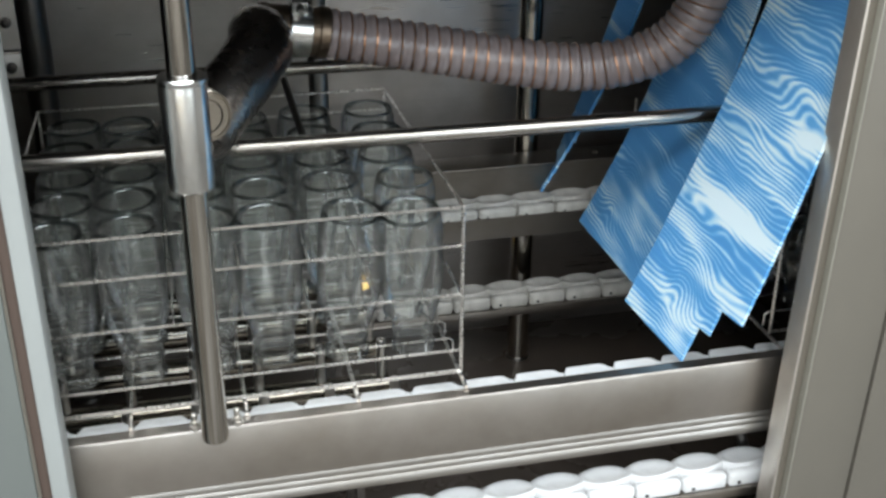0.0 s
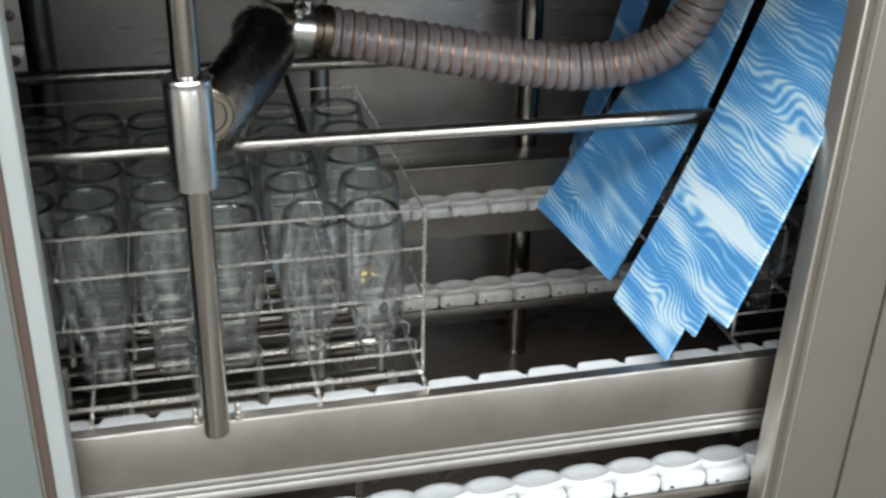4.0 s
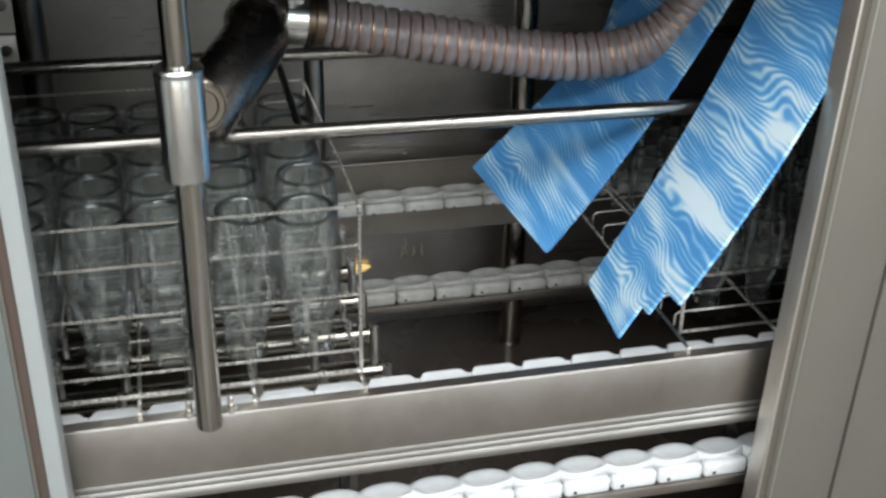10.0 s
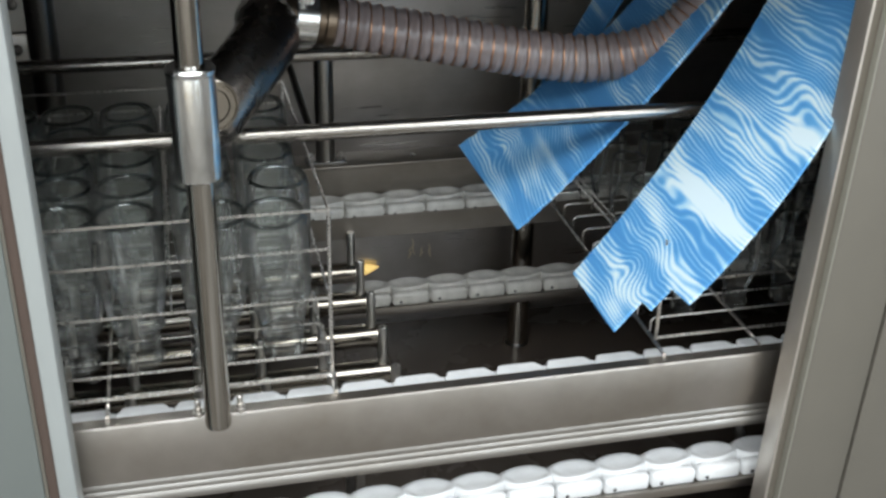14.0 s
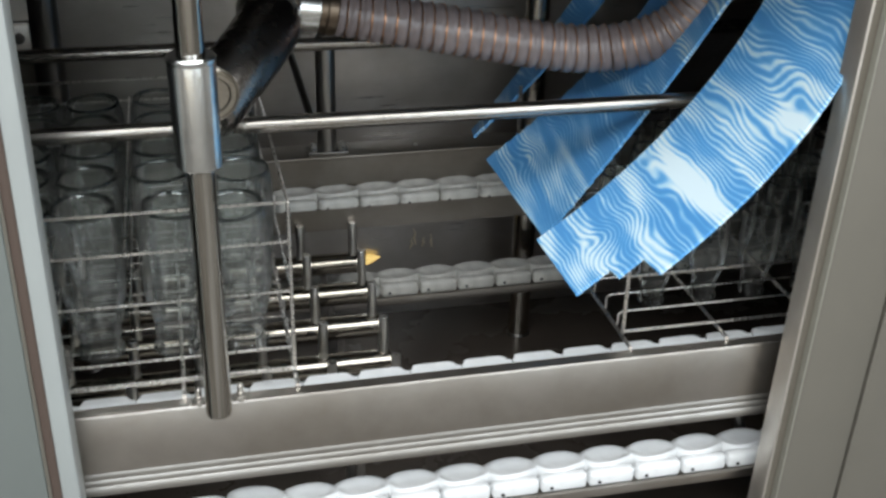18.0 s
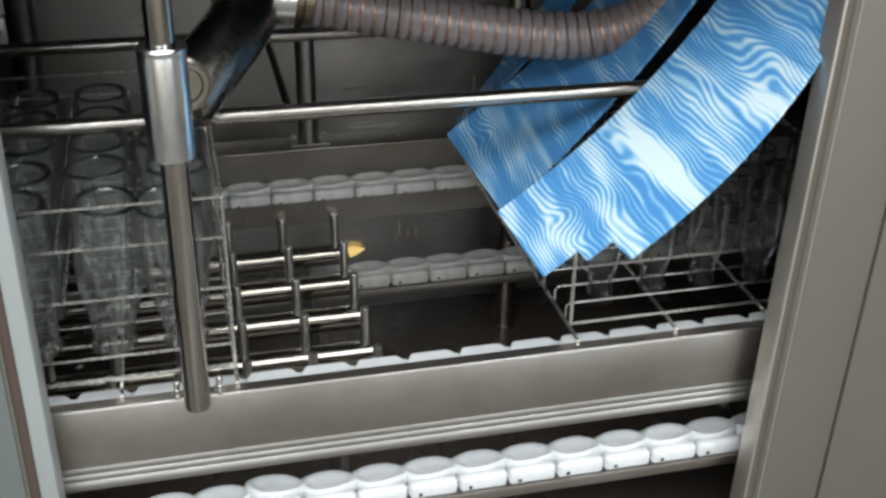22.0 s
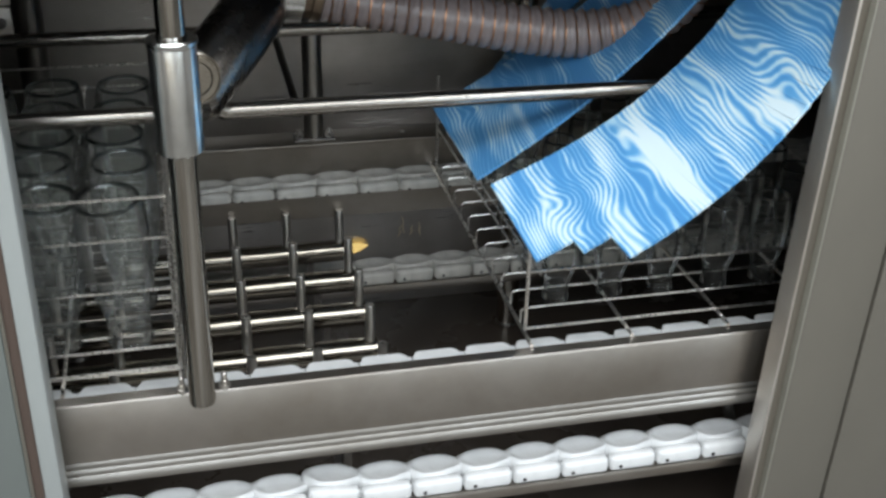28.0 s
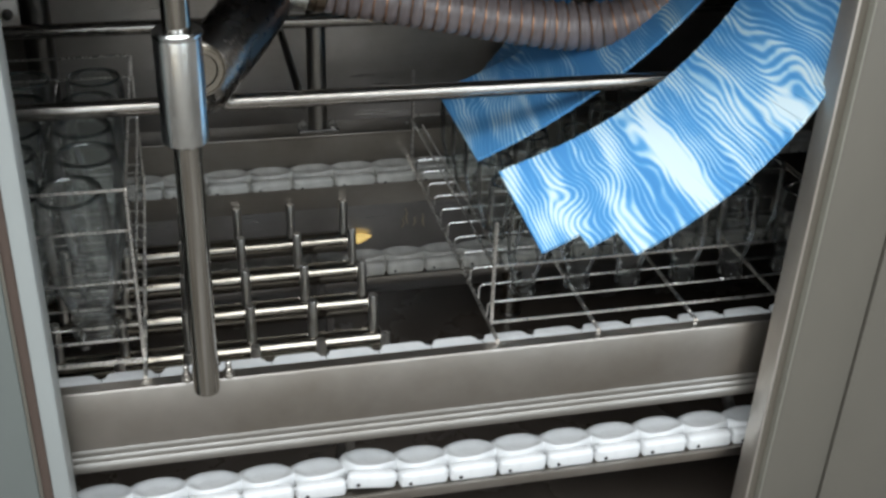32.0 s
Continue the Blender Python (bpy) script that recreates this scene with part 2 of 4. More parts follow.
def make_marble(name, shift, lines, patches, bends):
    """Blue and white marbled foam: grain lines across the strip, bent into eyes and chevrons, with a few broad pale patches.

    lines: lines to the metre; patches: rows of (u, v, half length across, half width along, slant, strength); bends: (u, v, half length, half width, turns)."""
    m, nt, b = nodes_of(name)
    L, N = nt.links, nt.nodes
    tc, sep = N.new("ShaderNodeTexCoord"), N.new("ShaderNodeSeparateXYZ")
    L.new(tc.outputs["Object"], sep.inputs[0])
    U, V = sep.outputs[0], sep.outputs[1]

    def calc(op, a, c=0.0):
        n = N.new("ShaderNodeMath")
        n.operation = op
        for k, v in enumerate((a, c)):
            if isinstance(v, (int, float)):
                n.inputs[k].default_value = v
            else:
                L.new(v, n.inputs[k])
        return n.outputs[0]

    run = calc("ADD", V, calc("MULTIPLY", U, -0.14))

    def field(across, along, detail, at):
        mix, tx = N.new("ShaderNodeCombineXYZ"), N.new("ShaderNodeTexNoise")
        L.new(calc("MULTIPLY", U, across), mix.inputs[0])
        L.new(calc("MULTIPLY", run, along), mix.inputs[1])
        mix.inputs[2].default_value = at + shift
        tx.inputs["Scale"].default_value, tx.inputs["Detail"].default_value, tx.inputs["Roughness"].default_value = 1.0, detail, 0.5
        L.new(mix.outputs[0], tx.inputs["Vector"])
        return calc("SUBTRACT", tx.outputs[0], 0.5)

    # the lines are the contours of a slow field on a steady slope
    phase = calc("MULTIPLY", run, lines)
    phase = calc("ADD", phase, calc("MULTIPLY", field(6.0, 20.0, 1.0, 3.1), 9.0))
    phase = calc("ADD", phase, calc("MULTIPLY", field(22.0, 26.0, 0.6, 6.2), 2.6))
    phase = calc("ADD", phase, calc("MULTIPLY", field(50.0, 110.0, 0.5, 8.7), 0.5))
    def bell(u, v, across, along, slant):
        du = calc("SUBTRACT", U, u)
        dv = calc("SUBTRACT", calc("SUBTRACT", V, v), calc("MULTIPLY", du, slant))
        q = calc("ADD", calc("POWER", calc("ABSOLUTE", calc("DIVIDE", du, across)), 2.0), calc("POWER", calc("ABSOLUTE", calc("DIVIDE", dv, along)), 2.0))
        return calc("EXPONENT", calc("MULTIPLY", q, -1.0))

    for u, v, across, along, turns in bends:
        phase = calc("ADD", phase, calc("MULTIPLY", bell(u, v, across, along, 0.0), turns))
    wave = calc("SINE", calc("MULTIPLY", phase, 6.2832))
    level = calc("ADD", calc("MULTIPLY", wave, 0.31), calc("MULTIPLY", field(9.0, 55.0, 1.5, 5.5), 2.7))
    for u, v, across, along, slant, strength in patches:
        level = calc("ADD", level, calc("MULTIPLY", bell(u, v, across, along, slant), strength))
    level = calc("ADD", calc("MULTIPLY", level, 0.5), 0.46)
    col = ramp(nt, level, [(0.30, (0.083, 0.31, 0.66)), (0.46, (0.135, 0.41, 0.75)), (0.60, (0.40, 0.67, 0.88)), (0.78, (0.73, 0.88, 0.95))])
    L.new(col.outputs[0], b.inputs["Base Color"])
    b.inputs["Roughness"].default_value = 0.55
    bump(nt, b, noise_tex(nt, 420, (1, 1, 1), 2).outputs[0], 0.15, 0.0004)
    return m


def glow(name, colour, strength):
    m, nt, b = nodes_of(name)
    b.inputs["Base Color"].default_value = (*colour, 1)
    b.inputs["Emission Color"].default_value = (*colour, 1)
    b.inputs["Emission Strength"].default_value = strength
    b.inputs["Roughness"].default_value = 0.25
    return m


HOSE = make_hose()
# less film keeps bases clear and puts shade into the small bottles
THIN_GLASS, CLEARER_GLASS = make_thin_glass("thin_wet_bottle_glass", 1.0), make_thin_glass("thin_clearer_bottle_glass", 0.15)
GLASS_DEEP = make_glass("thick_base_glass", (0.34, 0.38, 0.38))
MARBLE = make_marble("marbled_blue_foam", 0.0, 188.0,
                     [(0.088, 0.258, 0.070, 0.0105, 0.13, 1.6), (0.135, 0.165, 0.03, 0.010, -0.1, 0.9), (0.080, 0.385, 0.025, 0.012, 0.3, 0.8), (0.135, 0.345, 0.02, 0.006, 0.5, 0.7)],
                     [(0.062, 0.350, 0.018, 0.030, 2.6), (0.098, 0.345, 0.016, 0.030, -2.2), (0.115, 0.120, 0.035, 0.030, 2.4)])
# finer lines; the broad negative patch paints in the shade on the inner strips
MARBLE_REAR = make_marble("marbled_shaded_blue_foam", 4.7, 255.0,
                          [(0.10, 0.34, 0.03, 0.02, 0.6, 0.5), (0.08, 0.22, 0.14, 0.13, 0.0, -0.38)],
                          [(0.05, 0.335, 0.022, 0.035, 3.4), (0.11, 0.300, 0.025, 0.030, -2.4), (0.07, 0.21, 0.03, 0.03, 2.4)])
AMBER = glow("amber_reflection_glow", (1.0, 0.70, 0.24), 0.95)

# ---------------------------------------------------------------- mesh helpers


def mesh_of(bm, name, material, smooth=True):
    me = bpy.data.meshes.new(name)
    bm.normal_update()
    bm.to_mesh(me)
    bm.free()
    me.materials.append(material)
    if smooth:
        for p in me.polygons:
            p.use_smooth = True
        me.set_sharp_from_angle(angle=radians(38))
    return me


def part(name, bm, material, parent=None, label="", at=None):
    ob = new(name, mesh_of(bm, name, material) if isinstance(bm, bmesh.types.BMesh) else bm)
    ob.parent = parent
    if at is not None:
        ob.matrix_basis = at
    return tagged(ob, label)


def thing(name, label, category, group="", at=None, kind=""):
    ob = tagged(new(name), label, category, group, kind)
    if at is not None:
        ob.matrix_basis = at
    return ob


def sweep(points, r, n=10, bm=None, cap=True, radii=None):
    """A tube along points; radii: a radius at each point."""
    bm = bm or bmesh.new()
    pts = [Vector(p) for p in points]
    up, rings = None, []
    for i, p in enumerate(pts):
        d = (pts[min(i + 1, len(pts) - 1)] - pts[max(i - 1, 0)]).normalized()
        if up is None:
            up = d.orthogonal().normalized()
        up = (up - d * up.dot(d)).normalized()
        side, rr = d.cross(up), radii[i] if radii else r
        rings.append([bm.verts.new(p + rr * (math.cos(a) * up + math.sin(a) * side)) for a in (2 * math.pi * k / n for k in range(n))])
    for a, b in zip(rings, rings[1:]):
        for k in range(n):
            bm.faces.new((a[k], a[(k + 1) % n], b[(k + 1) % n], b[k]))
    if cap:
        bm.faces.new(rings[0][::-1])
        bm.faces.new(rings[-1])
    return bm


def box(x0, x1, y0, y1, z0, z1, bevel=0.0, bm=None):
    bm = bm or bmesh.new()
    v = [bm.verts.new((x, y, z)) for x in (x0, x1) for y in (y0, y1) for z in (z0, z1)]
    faces = [bm.faces.new([v[i] for i in f]) for f in ((0, 1, 3, 2), (4, 6, 7, 5), (0, 4, 5, 1), (2, 3, 7, 6), (0, 2, 6, 4), (1, 5, 7, 3))]
    if bevel:
        edges = list({e for f in faces for e in f.edges})
        bmesh.ops.bevel(bm, geom=edges, offset=bevel, segments=2, profile=0.5, affect="EDGES")
    return bm


def extrude_yz(outline, x0, x1):
    """A profile in y and z drawn along x."""
    bm = bmesh.new()
    a = [bm.verts.new((x0, y, z)) for y, z in outline]
    b = [bm.verts.new((x1, y, z)) for y, z in outline]
    n = len(outline)
    for k in range(n):
        bm.faces.new((a[k], a[(k + 1) % n], b[(k + 1) % n], b[k]))
    bm.faces.new(a[::-1])
    bm.faces.new(b)
    bmesh.ops.recalc_face_normals(bm, faces=bm.faces)
    return bm


def lathe(profile, n=28, bm=None):
    """A profile of r and z turned round z."""
    bm = bm or bmesh.new()
    rings = [[bm.verts.new((r * math.cos(a), r * math.sin(a), z)) for a in (2 * math.pi * k / n for k in range(n))] for r, z in profile]
    for a, b in zip(rings, rings[1:]):
        for k in range(n):
            bm.faces.new((a[k], a[(k + 1) % n], b[(k + 1) % n], b[k]))
    return bm


def structure(name, bm, material, label):
    return tagged(part(name, bm, material), label, "structure", kind="structure")


# ---------------------------------------------------------------- machine shell
# lower edge of the unseen header, set by how much it shades the inside
HEAD = 0.465
structure("wall_north", box(-0.95, 1.95, 0.56, 0.59, -0.36, 0.85), STEEL_WALL, "dull stainless sheet steel back wall of the machine")
structure("wall_west", box(-0.98, -0.95, -0.06, 0.59, -0.36, 0.85), STEEL_WALL, "stainless steel end wall of the washing tunnel")
structure("wall_east", box(1.95, 1.98, -0.06, 0.59, -0.36, 0.85), STEEL_WALL, "stainless steel end wall of the washing tunnel")
structure("floor", box(-0.95, 1.95, -0.06, 0.56, -0.30, -0.27), TANK, "wet dark steel tank floor")
structure("ceiling", box(-0.98, 1.98, -0.06, 0.59, 0.85, 0.88), STEEL_WALL, "sheet steel roof of the washing tunnel")
structure("shading_header_south", box(-0.98, 1.98, -0.062, -0.035, HEAD, 0.88), PAINT_PANEL, "unseen panel above the opening, set low to shade the inside")
structure("wall_south_lower", box(-0.98, 1.98, -0.062, -0.035, -0.95, -0.30), PAINT_PANEL, "painted panel below the opening")
LEAN = 0.0265


def leaning(x0, x1, y0, y1, bevel=0.0):
    """An upright bar of the east jamb, which leans outward by LEAN."""
    bm = box(x0, x1, y0, y1, -0.30, HEAD, bevel)
    for v in bm.verts:
        v.co.x += LEAN * v.co.z
    return bm


structure("door_panel_west", box(-0.98, 0.0965, -0.066, -0.03, -0.30, HEAD, 0.002), PAINT_DOOR, "pale grey-green painted door panel")
structure("door_bead_west", box(0.0965, 0.0988, -0.063, -0.03, -0.30, HEAD), PAINT_PANEL, "thin grey bead beside the door seal")
structure("seal_west", box(0.0988, 0.1066, -0.060, -0.032, -0.30, HEAD), SEAL, "brown rubber door seal")
structure("door_edge_west", box(0.1066, 0.1206, -0.064, -0.03, -0.30, HEAD, 0.002), PAINT_EDGE, "white painted door edge strip")
structure("trim_east", leaning(0.7535, 0.7562, -0.0485, -0.024, 0.0006), STEEL_TRIM, "brushed stainless trim along the opening")
structure("trim_groove_east", leaning(0.7562, 0.7658, -0.0445, -0.03), SEAL_TAN, "brown recessed groove beside the trim")
structure("panel_edge_east", leaning(0.7658, 0.7676, -0.0525, -0.03, 0.0007), PAINT_BEAD, "pale folded edge of the sheet metal panel")
structure("panel_east", leaning(0.7676, 0.8332, -0.051, -0.03, 0.002), PAINT_PANEL, "beige painted sheet metal panel")
structure("panel_gap_east", leaning(0.8332, 0.8362, -0.040, -0.03), RUBBER, "dark gap between two panels")
structure("panel_outer_east", leaning(0.8362, 1.96, -0.051, -0.03, 0.002), PAINT_PANEL, "beige painted sheet metal panel")

# the unseen room behind the camera: a wide window and an added second one
structure("room_floor", box(-4, 5, -3.7, 1.2, -1.0, -0.95), FLOOR_TILE, "grey concrete room floor")
structure("room_ceiling", box(-4, 5, -3.7, 1.2, 2.3, 2.35), ROOM, "pale painted room ceiling")
structure("room_wall_west", box(-4.1, -4, -3.7, 1.2, -1.0, 2.35), ROOM, "pale painted room wall")
structure("room_wall_east", box(5, 5.1, -3.7, 1.2, -1.0, 2.35), ROOM, "pale painted room wall")
structure("room_wall_north", box(-4, 5, 1.2, 1.3, -1.0, 2.35), ROOM, "pale painted room wall")
structure("room_wall_south_sill", box(-4, 5, -3.8, -3.7, -1.0, 0.1), ROOM, "pale painted wall below the window")
structure("room_wall_south_head", box(-4, 5, -3.8, -3.7, 2.1, 2.35), ROOM, "pale painted wall above the window")
structure("room_wall_south_west", box(-4, -2.4, -3.8, -3.7, 0.1, 2.1), ROOM, "pale painted wall beside an unseen window opening")
structure("room_wall_south_middle", box(0.4, 1.2, -3.8, -3.7, 0.1, 2.1), ROOM, "pale painted wall between the window and the added east opening")
structure("room_wall_south_east", box(3.4, 5, -3.8, -3.7, 0.1, 2.1), ROOM, "pale painted wall beside an unseen window opening")

# ---------------------------------------------------------------- rails
X0, X1 = -0.94, 1.94


def front_rail():
    t = thing("front_rail", "brushed stainless conveyor rail with a folded lower lip", "rail")
    outline = [(-0.004, -0.0020), (-0.004, -0.0592), (-0.001, -0.0592), (-0.001, -0.034), (0.046, -0.034), (0.046, -0.030), (0.048, -0.030), (0.048, -0.0365), (0.001, -0.0365), (0.001, -0.004), (0.0105, -0.004), (0.0105, -0.0008), (0.0098, 0.0), (-0.0026, 0.0)]
    part("channel", extrude_yz(outline, X0, X1), STEEL_RAIL, t)
    lip = [(-0.004, -0.0592), (-0.0048, -0.0608), (-0.0053, -0.0634), (-0.0050, -0.0652), (-0.0043, -0.0660), (-0.0052, -0.0674), (-0.0060, -0.0700), (-0.0057, -0.0717), (-0.0049, -0.0725), (-0.0058, -0.0738), (-0.0068, -0.0768), (-0.0072, -0.0798), (-0.0066, -0.0815), (-0.001, -0.0800), (-0.001, -0.0592)]
    part("folded_lip", extrude_yz(lip, X0, X1), STEEL_LIP, t, "ribbed folded steel lip")
    for x in (0.2200, 0.2555):
        part("bolt", lathe([(0.0, 0.0150), (0.0017, 0.0146), (0.0028, 0.0133), (0.0029, 0.0115), (0.0022, 0.0098), (0.0022, 0.0070), (0.0037, 0.0066), (0.0037, 0.0036), (0.0030, 0.0032), (0.0050, 0.0024), (0.0050, -0.002), (0.0, -0.002)], 14), STEEL_STUB, t, "small domed steel bolt", pose(x, 0.0015, 0.0005))
    return t


def lower_rail(name, y, z, label):
    """A ledge whose upper side lies at z."""
    t = thing(name, label, "rail")
    outline = [(y - 0.002, z), (y - 0.002, z - 0.0075), (y + 0.046, z - 0.0075), (y + 0.046, z + 0.0035), (y + 0.043, z + 0.0035), (y + 0.043, z)]
    part("ledge", extrude_yz(outline, X0, X1), STEEL_RAIL, t)
    part("front_lip", box(X0, X1, y - 0.006, y - 0.002, z - 0.0068, z + 0.0035, 0.001), STEEL_RAIL, t)
    return t


def back_rail():
    t = thing("back_rail", "stained stainless rail with an upright back plate", "rail")
    part("channel", extrude_yz([(0.384, -0.012), (0.384, -0.040), (0.388, -0.040), (0.388, -0.022), (0.4215, -0.022), (0.4215, -0.018), (0.388, -0.018), (0.388, -0.012)], X0, X1), STEEL_BACK, t)
    part("back_plate", box(X0, X1, 0.4215, 0.4255, -0.022, 0.0355), STEEL_BACK, t)
    part("top_flange", box(X0, X1, 0.419, 0.462, 0.0355, 0.0400, 0.001), STEEL_BACK, t, "folded top flange of the rail")
    for x in [X0 + 0.24 * k for k in range(12)]:
        part("rivet", lathe([(0.0, 0.0016), (0.0026, 0.001), (0.0034, 0.0)], 10), STEEL_WIRE, t, "", pose(x, 0.440, 0.040))
    return t


front_rail()
lower_rail("lower_front_rail", 0.0, -0.1530, "stainless ledge that carries the returning chain")
lower_rail("lower_back_rail", 0.385, -0.1420, "stainless ledge that carries the returning back chain")
back_rail()
rs = thing("rail_strut", "flat steel strut under the front rail", "strut")
part("bar", sweep([(0.755, 0.05, -0.085), (0.775, 0.045, -0.155)], 0.006, 8), STEEL_DARK, rs)

# ---------------------------------------------------------------- chains
PITCH, SPEED = 0.0495, 0.0084


def prism(outline, heights, bm):
    """A flat outline in x and y, drawn through (scale, z) rows."""
    rows = [[bm.verts.new((x * s, y * s, z)) for x, y in outline] for s, z in heights]
    n = len(outline)
    for a, b in zip(rows, rows[1:]):
        for k in range(n):
            bm.faces.new((a[k], a[(k + 1) % n], b[(k + 1) % n], b[k]))
    bm.faces.new(rows[0][::-1])
    bm.faces.new(rows[-1])


def link_mesh(material):
    """One chain link seen on its carrying side: a flat plate with cut corners over two side cheeks."""
    bm, half, w = bmesh.new(), PITCH / 2, 0.0165
    a, b = half - 0.0001, 0.0195
    outline = [(a, -b), (a, b - 0.0085), (a - 0.0030, b - 0.0080), (a - 0.0052, b - 0.0040), (a - 0.0082, b - 0.0008), (a - 0.0115, b), (-a + 0.0075, b), (-a + 0.0045, b - 0.0010), (-a + 0.0028, b - 0.0050), (-a + 0.0012, b - 0.0080), (-a, b - 0.0085), (-a, -b)]
    prism(outline, ((0.97, -0.0066), (1.0, -0.0054), (1.0, -0.0012), (0.97, 0.0)), bm)
    for s in (-1, 1):
        box(-half + 0.0014, half - 0.0014, s * w - 0.0032, s * w + 0.0032, -0.0172, -0.0060, 0.0022, bm)
        box(half - 0.008, half + 0.006, s * 0.0095 - 0.0025, s * 0.0095 + 0.0025, -0.0150, -0.0060, 0.0018, bm)
    bmesh.ops.recalc_face_normals(bm, faces=bm.faces)
    return mesh_of(bm, "link", material)


def turned_link_mesh(material):
    """The same chain on its way back, turned over: dished lobes that run out into soft-edged side cheeks."""
    bm, half, n = bmesh.new(), PITCH / 2, 28
    ring = []
    for k in range(n):
        a = 2 * math.pi * k / n
        wob = 1.0 + 0.055 * math.cos(4 * a + 0.7) + 0.03 * math.cos(3 * a)
        ring.append((math.copysign(abs(math.cos(a)) ** 0.80, math.cos(a)) * (half + 0.0034) * wob, math.copysign(abs(math.sin(a)) ** 0.85, math.sin(a)) * 0.0145 * wob + 0.0052))
    prism(ring, ((0.93, -0.0110), (0.99, -0.0085), (1.0, -0.0045), (0.985, -0.0002), (0.95, 0.0020), (0.89, 0.0034), (0.80, 0.0036), (0.70, 0.0024), (0.58, 0.0006), (0.42, -0.0006), (0.2, -0.0010)), bm)
    cheek = box(-half + 0.0008, half - 0.0008, -0.0200, -0.0075, -0.0172, 0.0008)
    bmesh.ops.bevel(cheek, geom=list(cheek.edges), offset=0.0048, segments=3, profile=0.5, affect="EDGES")
    me = bpy.data.meshes.new("cheek")
    cheek.to_mesh(me)
    cheek.free()
    bm.from_mesh(me)
    bpy.data.meshes.remove(me)
    box(-half + 0.0007, half - 0.0007, 0.0128, 0.0190, -0.0172, -0.0060, 0.0022, bm)
    for s in (-1, 1):
        box(half - 0.008, half + 0.006, s * 0.0095 - 0.0025, s * 0.0095 + 0.0025, -0.0150, -0.0060, 0.0018, bm)
    bmesh.ops.recalc_face_normals(bm, faces=bm.faces)
    return mesh_of(bm, "link", material)


def pin_mesh():
    return mesh_of(sweep([(0, -0.0207, 0), (0, 0.0207, 0)], 0.0020, 8), "pin", PIN)


PINM = pin_mesh()
CHAINS = []


def chain(name, y, z, mesh, direction, shift, label):
    t = thing(name, label, "chain", "conveyor chains")
    for k in range(44):
        x = -0.55 + k * PITCH
        if not (-0.55 < x < 1.35):
            continue
        # one link rides up on the next where the returning chain is slack
        slack = direction == 1 and y < 0.1 and abs(x + shift + 0.27 - 0.407) < PITCH / 2
        l = part("link", mesh, None, t, at=pose(x, 0, 0.0046, 0, 7.0, 0) if slack else pose(x, 0, 0))
        part("pin", PINM, None, l, at=pose(-0.0135, 0, -0.0105))
    CHAINS.append((t, shift, y, z, direction))
    return t


LINK = link_mesh(PLASTIC)
TURNED, TURNED_BACK = turned_link_mesh(PLASTIC), turned_link_mesh(PLASTIC_BACK)
chain("conveyor_chain", 0.0275, -0.0155, LINK, -1, 0.0, "white plastic conveyor chain in the front rail")
chain("conveyor_chain", 0.0195, -0.1355, TURNED, 1, 0.02, "white plastic chain running back on its ledge")
chain("conveyor_chain", 0.405, -0.0015, TURNED_BACK, -1, 0.01, "cream-grey plastic chain in the back rail")
chain("conveyor_chain", 0.405, -0.1245, TURNED_BACK, 1, 0.03, "cream-grey plastic chain on the back ledge")

# ---------------------------------------------------------------- posts and spray frame


def front_post():
    t = thing("support_post", "round stainless post with a wide clamping sleeve", "post")
    x, y = 0.2365, -0.0135
    part("pole", lathe([(0.0, -0.004), (0.008, -0.0037), (0.0105, -0.002), (0.011, 0.001), (0.011, 0.26)], 28), STEEL_POLE, t, at=pose(x - 0.0005, y, 0, 0, 0.3, 0))
    part("upper_pole", lathe([(0.0105, 0.24), (0.0105, 0.84)], 28), STEEL_POLE, t, at=pose(x, y, 0))
    s = part("sleeve", lathe([(0.0106, 0.2275), (0.0160, 0.2275), (0.0178, 0.2295), (0.0178, 0.313), (0.0168, 0.3155), (0.0106, 0.3155)], 32), STEEL_SLEEVE, t, "scuffed steel clamping sleeve", pose(x, y, 0))
    part("rim", lathe([(0.0178, 0.3105), (0.0184, 0.3115), (0.0184, 0.3145), (0.0172, 0.3160), (0.0112, 0.3160)], 32), STEEL_SLEEVE, s)
    return t


def back_post(x, y, z0, z1, r, foot, label, metal=None):
    t = thing("back_post", label, "post", "back posts")
    part("pole", lathe([(r, 0), (r, z1 - z0)], 20), metal or STEEL_STAY, t, at=pose(x, y, z0))
    if foot:
        part("foot_plate", box(-0.024, 0.024, -0.013, 0.013, 0, 0.004, 0.001), STEEL_DARK, t, at=pose(x, y, z0))
        for s in (-1, 1):
            part("bolt", lathe([(0.0, 0.014), (0.003, 0.013), (0.0035, 0.010), (0.0055, 0.0095), (0.0055, 0.004)], 8), STEEL_WIRE, t, at=pose(x + 0.018 * s, y - 0.004, z0))
    else:
        part("foot_ring", lathe([(r, 0.004), (r + 0.001, 0.003), (r + 0.0015, 0.0)], 20), STEEL_DARK, t, at=pose(x, y, z0))
    return t


front_post()
back_post(0.392, 0.437, 0.040, 0.85, 0.0115, True, "round steel post bolted on the back rail")
back_post(0.659, 0.475, -0.27, 0.85, 0.0145, False, "thick round steel post standing on the tank floor", STEEL_POST)
back_post(0.082, 0.50, -0.27, 0.85, 0.017, False, "thick dark steel post at the back wall", STEEL_DARK)


